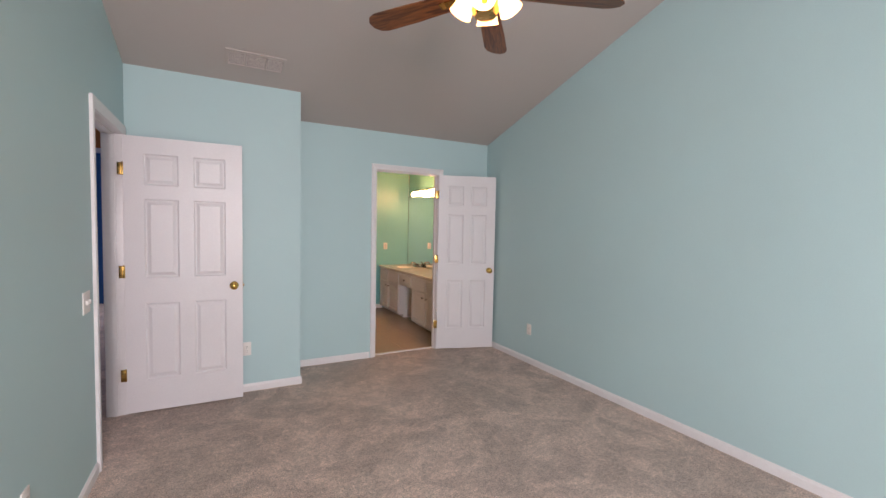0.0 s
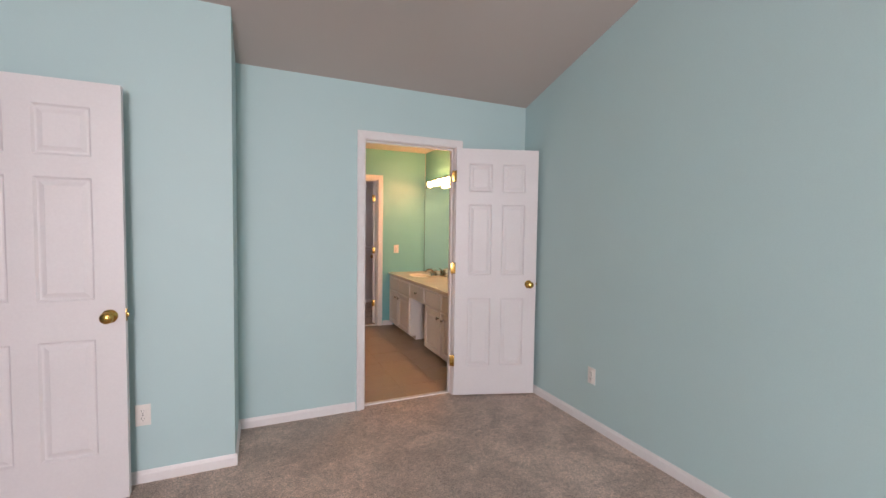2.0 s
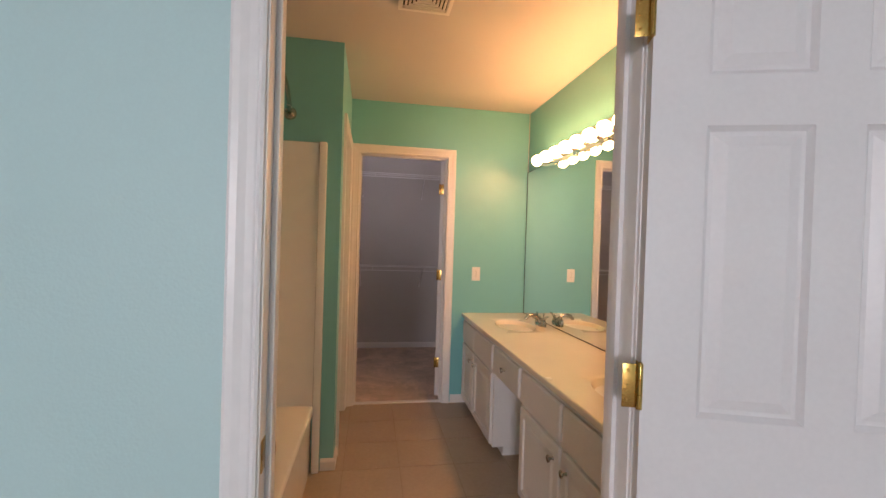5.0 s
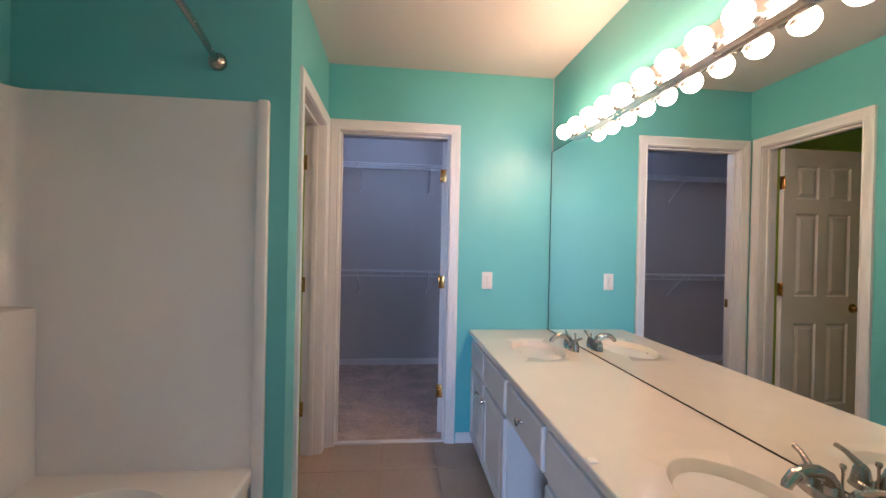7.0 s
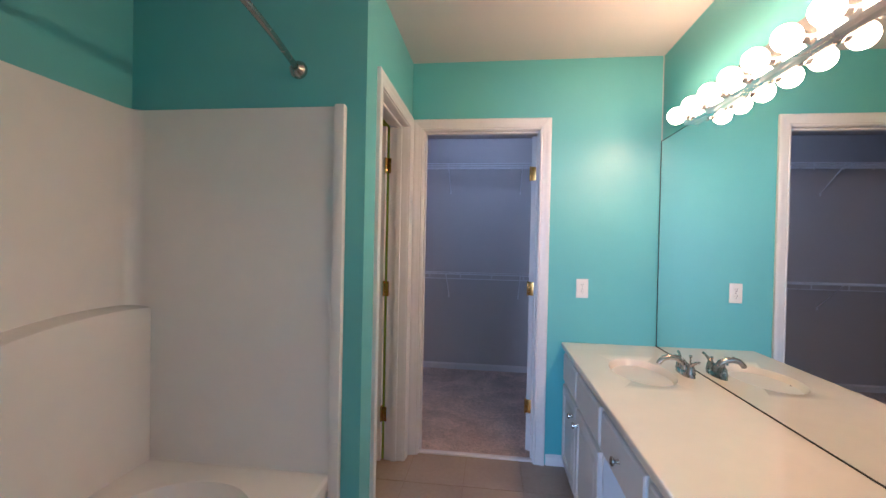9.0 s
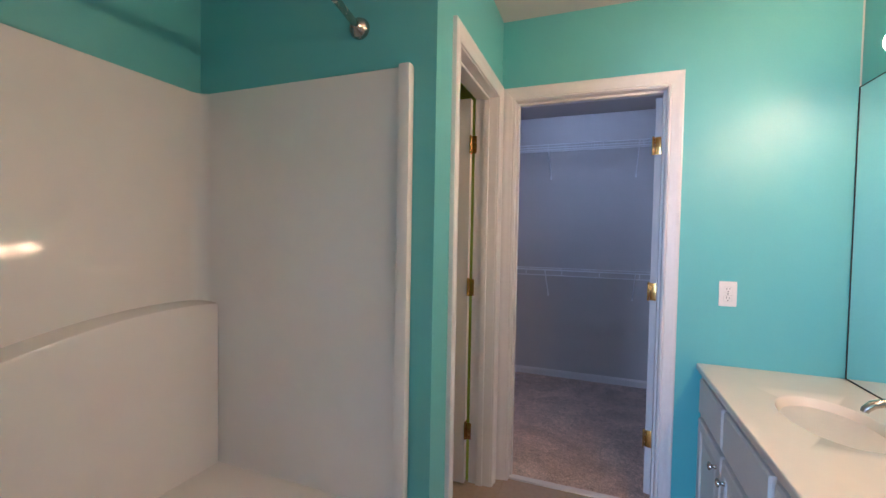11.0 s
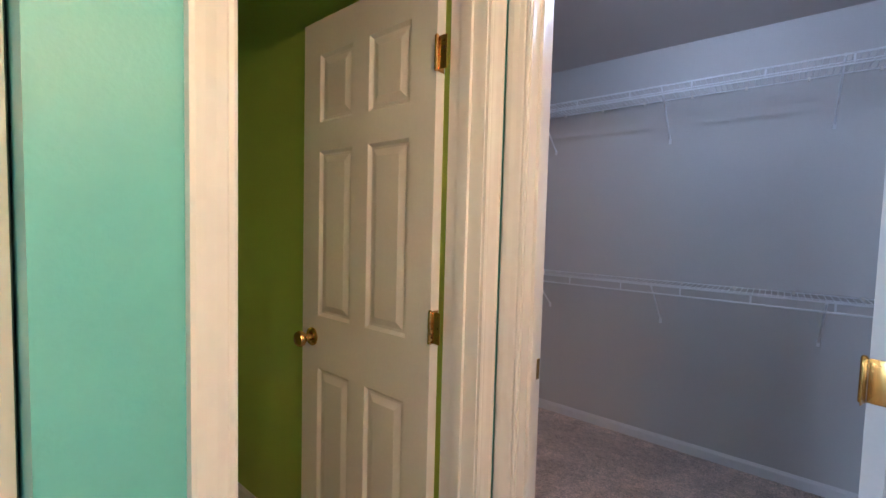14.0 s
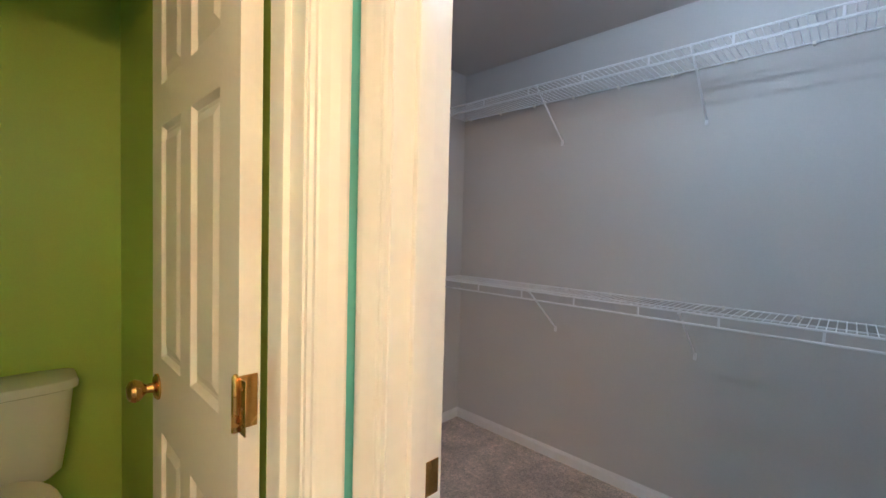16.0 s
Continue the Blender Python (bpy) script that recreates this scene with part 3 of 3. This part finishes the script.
def front(name, y0, y1, z0, z1, knob_at=None, panel=True):
    bm = bmesh.new()
    last = None
    rings = ((0, 0.0), (0, -0.014), (0.004, -0.018), (0.045, -0.018), (0.052, -0.010), (0.062, -0.010), (0.080, -0.016)) if panel else ((0, 0.0), (0, -0.012), (0.006, -0.018))
    for ins, dx in rings:
        ring = [bm.verts.new((VF + dx, y, z)) for y, z in ((y0 + ins, z0 + ins), (y1 - ins, z0 + ins), (y1 - ins, z1 - ins), (y0 + ins, z1 - ins))]
        if last:
            for q in range(4):
                bm.faces.new((last[q], last[(q + 1) % 4], ring[(q + 1) % 4], ring[q]))
        last = ring
    bm.faces.new(last)
    o = mesh_object(name, bm, CABW, vanity)
    if knob_at:
        bm = bmesh.new()
        add_lathe(bm, ((0, 0), (0.009, 0), (0.007, 0.004), (0.006, 0.012), (0.012, 0.017), (0.016, 0.021), (0.015, 0.026), (0.008, 0.029), (0, 0.030)), 16, pose(VF - 0.018, knob_at[0], knob_at[1], 0, -90))
        k = mesh_object("handle", bm, NICKEL, o, smooth=True)
        tagged(k, "brushed nickel knob")


for a, b, knob_y in ((7.335, 7.705, 7.385), (6.870, 7.315, 7.265), (5.895, 6.340, 5.945), (5.420, 5.875, 5.825)):
    front("door", a, b, 0.070, 0.520, (knob_y, 0.455))
    front("drawer_front", a, b, 0.545, 0.700, None, False)
front("drawer", 6.375, 6.835, 0.545, 0.700, (6.60, 0.622), False)


def basin_top(bm, x0, x1, y0, y1, z, cx, cy, ax, ay, deep, steps=14, power=2.0, floor=0.25):
    """A flat deck from x0..x1, y0..y1 with a smooth oval basin sunk into it."""
    per = []
    n = 20
    for k in range(n):
        per.append((x0 + (x1 - x0) * k / n, y0))
    for k in range(n):
        per.append((x1, y0 + (y1 - y0) * k / n))
    for k in range(n):
        per.append((x1 - (x1 - x0) * k / n, y1))
    for k in range(n):
        per.append((x0, y1 - (y1 - y0) * k / n))
    rows = [[bm.verts.new((x, y, z)) for x, y in per]]
    prof = [(1.015, 0.0), (1.0, -0.002)]
    for k in range(1, steps + 1):
        r = 1 - k / steps * (1 - 0.04)
        prof.append((r, -0.002 - deep * (1 - max(0.0, (r - floor) / (1 - floor)) ** 2.6)))
    for r, dz in prof:
        ring = []
        for x, y in per:
            a = math.atan2((y - cy) / ay, (x - cx) / ax)
            c, s = math.cos(a), math.sin(a)
            q = (abs(c) ** power + abs(s) ** power) ** (-1 / power)
            ring.append(bm.verts.new((cx + ax * r * q * c, cy + ay * r * q * s, z + dz)))
        rows.append(ring)
    m = len(per)
    for a, b in zip(rows, rows[1:]):
        for k in range(m):
            bm.faces.new((a[k], a[(k + 1) % m], b[(k + 1) % m], b[k]))
    bm.faces.new(rows[-1])
    return rows


SINKS = (7.215, 5.825)
bm = bmesh.new()
xs0, xs1 = VX + 0.006, BATHR - 0.003
cuts = [BATH0 + 0.003, 5.525, 6.085, 6.945, 7.505, BATH1 - 0.003]
for k in (0, 2, 4):
    bm.faces.new([bm.verts.new((x, y, VT)) for x, y in ((xs0, cuts[k]), (xs1, cuts[k]), (xs1, cuts[k + 1]), (xs0, cuts[k + 1]))])
for c, k in ((SINKS[1], 1), (SINKS[0], 3)):
    basin_top(bm, xs0, xs1, cuts[k], cuts[k + 1], VT, 3.735, c, 0.135, 0.213, 0.115)
bmesh.ops.remove_doubles(bm, verts=bm.verts, dist=1e-4)
edge = ((xs0, VT), (VX + 0.002, VT - 0.002), (VX, VT - 0.007), (VX, VT - 0.026), (VX + 0.004, VT - 0.030), (VX + 0.03, VT - 0.030))
for (xa, za), (xb, zb) in zip(edge, edge[1:]):
    bm.faces.new([bm.verts.new(p) for p in ((xa, cuts[0], za), (xa, cuts[-1], za), (xb, cuts[-1], zb), (xb, cuts[0], zb))])
counter = mesh_object("counter", bm, MARBLE, vanity, smooth=True)
tagged(counter, "glossy cream cultured marble top with two oval basins")
for c in SINKS:
    bm = bmesh.new()
    add_lathe(bm, ((0, 0.004), (0.012, 0.004), (0.021, 0.002), (0.022, 0), (0, 0)), 20, pose(3.735, c, VT - 0.1165))
    mesh_object("drain", bm, NICKEL, vanity, smooth=True)
    bm = bmesh.new()
    add_lathe(bm, ((0, 0), (0.007, 0), (0.007, 0.002), (0, 0.002)), 12, pose(3.616, c, VT - 0.034, 0, 70))
    mesh_object("overflow", bm, DARK, vanity)
tagged(vanity, "long white vanity cabinet with knee space and cream top", "vanity")


def faucet(y):
    f = empty("faucet", pose(3.930, y, VT))
    bm = bmesh.new()
    add_lathe(bm, ((0, 0.020), (0.022, 0.020), (0.026, 0.016), (0.028, 0.0), (0, 0)), 24, Matrix.Diagonal((1, 2.9, 1, 1)))
    mesh_object("base", bm, NICKEL, f, smooth=True)
    bm = bmesh.new()
    add_lathe(bm, ((0, 0.05), (0.013, 0.05), (0.018, 0.035), (0.021, 0.015), (0, 0.015)), 20)
    add_tube(bm, [(0.0, 0, 0.035), (-0.015, 0, 0.058), (-0.04, 0, 0.072), (-0.07, 0, 0.075), (-0.098, 0, 0.066), (-0.115, 0, 0.048), (-0.117, 0, 0.040)], [0.014, 0.015, 0.0145, 0.0135, 0.013, 0.012, 0.011], 14)
    mesh_object("spout", bm, NICKEL, f, smooth=True)
    for s in (-1, 1):
        bm = bmesh.new()
        add_lathe(bm, ((0, 0.055), (0.010, 0.053), (0.016, 0.044), (0.019, 0.026), (0.022, 0.012), (0, 0.012)), 20, pose(0, s * 0.052, 0))
        add_tube(bm, [(0.0, s * 0.052, 0.048), (0.004, s * 0.066, 0.060), (0.008, s * 0.084, 0.072), (0.011, s * 0.104, 0.078)], [0.009, 0.0075, 0.006, 0.0065], 10)
        mesh_object("handle", bm, NICKEL, f, smooth=True)
    bm = bmesh.new()
    add_lathe(bm, ((0, 0.085), (0.006, 0.085), (0.007, 0.078), (0.003, 0.072), (0.0028, 0.018), (0, 0.018)), 12, pose(0.022, 0, 0))
    mesh_object("lift_rod", bm, NICKEL, f, smooth=True)
    return tagged(f, "brushed nickel two-handle basin faucet on the counter", "faucet", "vanity faucets")


for c in SINKS:
    faucet(c)

# mirror and light bar
MT = 1.964
bm = bmesh.new()
add_box(bm, BATHR - 0.008, BATHR - 0.001, BATH0 + 0.012, BATH1 - 0.012, VT + 0.006, MT, 0)
tagged(mesh_object("wall_mirror", bm, MIRROR), "large frameless plate mirror standing above the vanity", "mirror")
bm = bmesh.new()
add_box(bm, BATHR - 0.009, BATHR - 0.0005, BATH1 - 0.0115, BATH1 - 0.004, VT + 0.004, MT + 0.002, 0)
add_box(bm, BATHR - 0.010, BATHR - 0.0005, BATH0 + 0.012, BATH1 - 0.004, VT + 0.001, VT + 0.005, 0)
add_box(bm, BATHR - 0.010, BATHR - 0.0005, BATH0 + 0.012, BATH1 - 0.004, MT + 0.0005, MT + 0.003, 0)
tagged(mesh_object("mirror_edge_channel", bm, DARK), "dark thin edge channel round the plate mirror", "mirror trim")

bar = empty("vanity_light_bar", pose(BATHR, 6.612, 1.998))
bm = bmesh.new()
add_box(bm, -0.045, -0.001, -0.775, 0.775, -0.044, 0.058, 0.014)
mesh_object("backplate", bm, CHROME, bar, smooth=True)
for k in range(10):
    y = 0.6835 - 0.1519 * k
    bm = bmesh.new()
    add_lathe(bm, ((0.0, 0.0), (0.027, 0.0), (0.024, 0.006), (0.019, 0.010), (0.019, 0.030), (0, 0.030)), 20, pose(-0.045, y, -0.022, 0, -90))
    mesh_object("socket", bm, CHROME, bar, smooth=True)
    bm = bmesh.new()
    prof = [(0.014, 0.022), (0.016, 0.030)] + [(0.040 * math.sin(a), 0.066 - 0.040 * math.cos(a)) for a in [0.45 + (math.pi - 0.45) * q / 12 for q in range(13)]]
    prof[-1] = (0.0, prof[-1][1])
    add_lathe(bm, prof, 24, pose(-0.045, y, -0.022, 0, -90))
    mesh_object("bulb", bm, BULBGLOW, bar, smooth=True)
tagged(bar, "chrome strip light with ten lit round bulbs", "vanity light")

# ---- bathtub ----
TX0, TX1, TY0, TY1, RIM = 1.455, 2.390, BATH0 + 0.003, PIER - 0.003, 0.385
tub = empty("bathtub", pose(0, 0, 0))
bm = bmesh.new()
basin_top(bm, TX0 + 0.11, TX1 - 0.012, TY0 + 0.03, TY1 - 0.03, RIM, 1.968, (TY0 + TY1) / 2, 0.348, 0.655, 0.30, 18, 2.3, 0.62)
bmesh.ops.remove_doubles(bm, verts=bm.verts, dist=1e-4)
ed = ((TX1 - 0.012, RIM), (TX1 - 0.004, RIM - 0.003), (TX1, RIM - 0.012), (TX1, RIM - 0.05), (TX1 - 0.014, RIM - 0.06), (TX1 - 0.014, 0.0))
for (xa, za), (xb, zb) in zip(ed, ed[1:]):
    bm.faces.new([bm.verts.new(p) for p in ((xa, TY0, za), (xa, TY1, za), (xb, TY1, zb), (xb, TY0, zb))])
for y0, y1 in ((TY0, TY0 + 0.03), (TY1 - 0.03, TY1)):
    bm.faces.new([bm.verts.new(p) for p in ((TX0 + 0.11, y0, RIM), (TX1 - 0.012, y0, RIM), (TX1 - 0.012, y1, RIM), (TX0 + 0.11, y1, RIM))])
mesh_object("basin", bm, ACRYLIC, tub, smooth=True)

SUR = 1.885
bm = bmesh.new()
# back and end panels swept round the alcove in one skin, with coved inner corners
def alcove(inset, r):
    pts = [(TX1, TY0 + inset)]
    cx, cy = TX0 + 0.03 + r, TY0 + inset + r
    for q in range(9):
        a = math.radians(270 - 90 * q / 8)
        pts.append((cx + r * math.cos(a), cy + r * math.sin(a)))
    cy = TY1 - inset - r
    for q in range(9):
        a = math.radians(180 - 90 * q / 8)
        pts.append((cx + r * math.cos(a), cy + r * math.sin(a)))
    pts.append((TX1, TY1 - inset))
    return pts


skin = alcove(0.022, 0.055)
rows = []
for d, z in ((0.0, RIM - 0.004), (0.0, SUR - 0.010), (-0.004, SUR - 0.003), (-0.012, SUR), (-0.030, SUR)):
    ring = []
    for (x, y) in skin:
        dy = 0.0 if abs(y - (TY0 + TY1) / 2) < 0.55 else (1 if y > 6.0 else -1)
        ring.append(bm.verts.new((max(TX0, x + (d if x < TX1 - 0.2 else 0)), min(TY1, max(TY0, y - d * dy)), z)))
    rows.append(ring)
for a, b in zip(rows, rows[1:]):
    for k in range(len(skin) - 1):
        bm.faces.new((a[k], a[k + 1], b[k + 1], b[k]))
mesh_object("surround", bm, ACRYLIC, tub, smooth=True)
for y0, y1 in ((TY1 - 0.040, TY1), (TY0, TY0 + 0.040)):
    bm = bmesh.new()
    add_box(bm, TX1 - 0.004, TX1 + 0.040, y0, y1, 0.0, SUR + 0.003, 0.010)
    mesh_object("flange", bm, ACRYLIC, tub, smooth=True)
# lower back wall stands forward, with an arched ledge along its top
bm = bmesh.new()
front_row, back_row = [], []
for q in range(41):
    y = TY1 - 0.024 - (TY1 - TY0 - 0.048) * q / 40
    z = max(0.47, 1.045 - 0.27 * max(0.0, 6.63 - y) ** 2 - 0.25 * max(0.0, y - 6.63) ** 2)
    front_row.append((TX0 + 0.125, y, z))
    back_row.append((TX0 + 0.02, y, z + 0.008))
prev = None
for (fx, fy, fz), (bx_, by, bz) in zip(front_row, back_row):
    cur = [bm.verts.new(p) for p in ((fx + 0.004, fy, RIM - 0.004), (fx, fy, fz - 0.012), (fx - 0.004, fy, fz - 0.003), (fx - 0.014, fy, fz), (bx_, by, bz))]
    if prev:
        for k in range(4):
            bm.faces.new((prev[k], cur[k], cur[k + 1], prev[k + 1]))
    prev = cur
mesh_object("ledge", bm, ACRYLIC, tub, smooth=True)
tagged(tub, "white one-piece fibreglass tub and shower surround", "bathtub")

rod = empty("shower_rod", pose(0, 0, 0))
bm = bmesh.new()
pts = []
for q in range(25):
    s = q / 24
    pts.append((2.218 + 0.085 * math.sin(math.pi * s), PIER - 0.02 - (PIER - BATH0 - 0.04) * s, 2.040))
add_tube(bm, pts, 0.0125, 12)
mesh_object("bar", bm, NICKEL, rod, smooth=True)
for y, a in ((PIER - 0.001, 90), (BATH0 + 0.001, -90)):
    bm = bmesh.new()
    add_lathe(bm, ((0, 0), (0.036, 0), (0.037, 0.008), (0.031, 0.022), (0.018, 0.034), (0.015, 0.042), (0, 0.042)), 24, pose(2.218, y, 2.040, a))
    mesh_object("flange", bm, NICKEL, rod, smooth=True)
tagged(rod, "curved brushed nickel shower curtain rod above the tub", "shower rod")

# ---- toilet ----
toilet = empty("toilet", pose(WCL + 0.005, 7.275, 0))
def squircle(bm, levels, n=32, close=True):
    rows = []
    for cx, ax, ay, z, p in levels:
        ring = []
        for k in range(n):
            a = 2 * math.pi * k / n
            c, s = math.cos(a), math.sin(a)
            q = (abs(c) ** p + abs(s) ** p) ** (-1 / p)
            ring.append(bm.verts.new((cx + ax * q * c, ay * q * s, z)))
        rows.append(ring)
    for a, b in zip(rows, rows[1:]):
        for k in range(n):
            bm.faces.new((a[k], a[(k + 1) % n], b[(k + 1) % n], b[k]))
    if close:
        bm.faces.new(rows[0]), bm.faces.new(rows[-1])


bm = bmesh.new()
squircle(bm, [(0.115, 0.07, 0.17, 0.40, 4), (0.115, 0.085, 0.195, 0.43, 5), (0.115, 0.092, 0.21, 0.55, 6), (0.115, 0.098, 0.226, 0.73, 6)])
mesh_object("tank", bm, PORC, toilet, smooth=True)
bm = bmesh.new()
squircle(bm, [(0.118, 0.098, 0.228, 0.731, 6), (0.118, 0.108, 0.240, 0.736, 6), (0.118, 0.110, 0.242, 0.755, 6), (0.118, 0.104, 0.236, 0.768, 6), (0.118, 0.085, 0.215, 0.774, 5)])
mesh_object("lid", bm, PORC, toilet, smooth=True)
bm = bmesh.new()
squircle(bm, [(0.36, 0.20, 0.11, 0.0, 3), (0.36, 0.19, 0.10, 0.05, 3), (0.37, 0.18, 0.095, 0.15, 2.5), (0.40, 0.22, 0.13, 0.26, 2.3), (0.43, 0.265, 0.18, 0.36, 2.3), (0.43, 0.27, 0.185, 0.395, 2.3)])
mesh_object("bowl", bm, PORC, toilet, smooth=True)
bm = bmesh.new()
squircle(bm, [(0.44, 0.265, 0.18, 0.396, 2.3), (0.44, 0.272, 0.187, 0.402, 2.3), (0.44, 0.272, 0.187, 0.415, 2.3), (0.44, 0.265, 0.182, 0.420, 2.3), (0.44, 0.266, 0.183, 0.424, 2.3), (0.44, 0.260, 0.178, 0.436, 2.3), (0.44, 0.22, 0.15, 0.442, 2.3)])
mesh_object("seat", bm, PLASTIC, toilet, smooth=True)
bm = bmesh.new()
add_lathe(bm, ((0, 0), (0.014, 0), (0.012, 0.010), (0, 0.012)), 14, pose(0.212, -0.17, 0.67, 0, 90))
add_tube(bm, [(0.222, -0.17, 0.67), (0.228, -0.14, 0.667), (0.230, -0.10, 0.660)], [0.006, 0.006, 0.008], 8)
mesh_object("lever", bm, CHROME, toilet, smooth=True)
tagged(toilet, "white two-piece toilet with closed lid against green wall", "toilet")


# ---- closet shelves ----
def wire_shelf(z, x0, x1, y_wall, deep, brackets):
    s = empty("wire_shelf", pose(0, 0, 0))
    yf = y_wall - deep
    for y, zz, r in ((y_wall - 0.012, z, 0.004), (yf + 0.10, z - 0.003, 0.004), (yf, z, 0.005), (yf - 0.001, z - 0.045, 0.005)):
        bm = bmesh.new()
        add_tube(bm, [(x0, y, zz), (x1, y, zz)], r, 6)
        mesh_object("rail", bm, WIRE, s, smooth=True)
    bm = bmesh.new()
    n = int((x1 - x0) / 0.0255)
    for k in range(n + 1):
        x = x0 + 0.0255 * k
        add_tube(bm, [(x, y_wall - 0.010, z + 0.003), (x, yf, z + 0.003), (x, yf - 0.002, z - 0.004)], 0.0017, 4)
    k = 0
    while x0 + 0.10 + 0.31 * k < x1:
        x = x0 + 0.10 + 0.31 * k
        add_box(bm, x - 0.004, x + 0.004, yf - 0.003, yf + 0.002, z - 0.046, z + 0.001, 0.001)
        k += 1
    tagged(mesh_object("wire", bm, WIRE, s), kind="stuff")
    for x in brackets:
        bm = bmesh.new()
        add_tube(bm, [(x, yf + 0.004, z - 0.006), (x, y_wall - 0.004, z - 0.245)], 0.0050, 6)
        add_box(bm, x - 0.007, x + 0.007, y_wall - 0.010, y_wall - 0.001, z - 0.268, z - 0.235, 0.002)
        add_box(bm, x - 0.005, x + 0.005, yf - 0.004, yf + 0.014, z - 0.012, z + 0.006, 0.002)
        mesh_object("bracket", bm, WIRE, s)
    bm = bmesh.new()
    k = 0
    while x0 + 0.05 + 0.26 * k < x1:
        x = x0 + 0.05 + 0.26 * k
        add_box(bm, x - 0.006, x + 0.006, y_wall - 0.018, y_wall - 0.0005, z - 0.012, z + 0.006, 0.003)
        k += 1
    tagged(mesh_object("wall_clip", bm, PLASTIC, s), kind="stuff")
    return tagged(s, "white vinyl-coated wire closet shelf on the wall", "wire shelf", "closet shelves")


for z in (2.147, 1.040):
    wire_shelf(z, CLOSL + 0.01, CLOSR - 0.01, CLOS1, 0.305, (1.828, 2.565, 3.300))

lamp = empty("closet_ceiling_lamp", pose(2.88, 8.52, H))
bm = bmesh.new()
add_box(bm, -0.26, 0.26, -0.045, 0.045, -0.028, 0.0, 0.005)
for x in (-0.25, 0.24):
    add_box(bm, x, x + 0.012, -0.018, 0.018, -0.066, -0.026, 0.003)
mesh_object("holder", bm, PLASTIC, lamp, smooth=True)
bm = bmesh.new()
add_lathe(bm, ((0, 0), (0.006, 0), (0.007, 0.004), (0.007, 0.472), (0.006, 0.476), (0, 0.476)), 16, pose(-0.238, 0, -0.048, 0, 90))
mesh_object("tube", bm, CLOSETGLOW, lamp, smooth=True)
tagged(lamp, "slim white closet ceiling light with a lit tube", "ceiling lamp")

# ---- side room beyond the entry door ----
bm = bmesh.new()
add_box(bm, -4.7, LEFT - 0.115, 9.90, 10.0, 0, 2.62)
mesh_object("wall_side_north", bm, BLUE)["kind"] = "structure"
box("wall_side_frieze", -4.7, LEFT - 0.115, 9.91, 10.0, 2.62, 3.6, ORANGE)["kind"] = "structure"
box("wall_side_west", -4.8, -4.7, 1.4, 10.0, 0, 3.6, BLUE)["kind"] = "structure"
box("wall_side_south", -4.7, LEFT - 0.115, 1.3, 1.4, 0, 3.6, BLUE)["kind"] = "structure"
box("ceiling_side", -4.8, LEFT - 0.115, 1.3, 10.0, 3.6, 3.7, CEIL)["kind"] = "structure"
box("trim_side_rail", -4.7, LEFT - 0.115, 9.83, 9.90, 2.58, 2.66, TRIM, 0.01)["kind"] = "structure"

sidewin = empty("window_2", pose(-1.73, 9.90, 0.45))
bm = bmesh.new()
for x0, x1, z0, z1 in ((-0.62, -0.54, -0.05, 1.76), (0.54, 0.62, -0.05, 1.76), (-0.54, 0.54, -0.05, 0.02), (-0.54, 0.54, 1.68, 1.76)):
    add_box(bm, x0, x1, -0.025, -0.001, z0, z1, 0.003)
mesh_object("frame", bm, TRIM, sidewin)
box("pane", -0.54, 0.54, -0.006, -0.002, 0.02, 1.68, WINDOWGLOW, parent=sidewin)
bm = bmesh.new()
for k in range(33):
    add_box(bm, -0.53, 0.53, -0.024, 0.024, -0.001, 0.001, 0, 0, pose(0, -0.04, 0.05 + k * 0.05, 28))
mesh_object("blind_slat", bm, TRIM, sidewin)
tagged(sidewin, "daylit side room window with white horizontal blinds", "window", kind="structure")

side_lamp = empty("side_room_lamp", pose(-0.44, 6.03, 2.45))
bm = bmesh.new()
add_lathe(bm, ((0.0, 0.0), (0.10, 0.005), (0.15, 0.04), (0.17, 0.09), (0.165, 0.10), (0.0, 0.10)), 28)
mesh_object("shade", bm, SHADEGLOW, side_lamp, smooth=True)
bm = bmesh.new()
add_lathe(bm, ((0, 0.10), (0.05, 0.10), (0.02, 0.13), (0.012, 0.16), (0.012, 1.17), (0.06, 1.20), (0, 1.20)), 16)
mesh_object("stem", bm, BRASS, side_lamp, smooth=True)
tagged(side_lamp, "lit amber glass bowl pendant in the side room", "pendant lamp")

# ---- floor tiles ----
S, GAP = 0.330, 0.004
bm = bmesh.new()
add_box(bm, -S / 2 + GAP / 2, S / 2 - GAP / 2, -S / 2 + GAP / 2, S / 2 - GAP / 2, -0.009, 0.0, 0.0012)
tile_mesh = bpy.data.meshes.new("tile")
bmesh.ops.recalc_face_normals(bm, faces=bm.faces)
bm.to_mesh(tile_mesh)
bm.free()
tile_mesh.materials.append(TILE)
rnd = random.Random(4)
for i in range(10):
    for j in range(9):
        x, y = WCL + 0.08 + S * (i + 0.5), BATH0 - 0.08 + S * (j + 0.5)
        if y > BATH1 + 0.17 or x > BATHR + 0.18 or (y > WCN + 0.03 and x < WCX) or (x < 2.33 and y < PIER - 0.2):
            continue
        t = new("tile", tile_mesh)
        t.parent = tile_bed
        t.location = (x, y, rnd.uniform(-0.0012, 0.0))

# small white tag on the counter's edge
tagged(box("paper_tag", VX + 0.006, VX + 0.030, 6.025, 6.053, VT + 0.0005, VT + 0.0035, PLASTIC, 0.0008), "small white plastic tag lying on the counter", "tag")
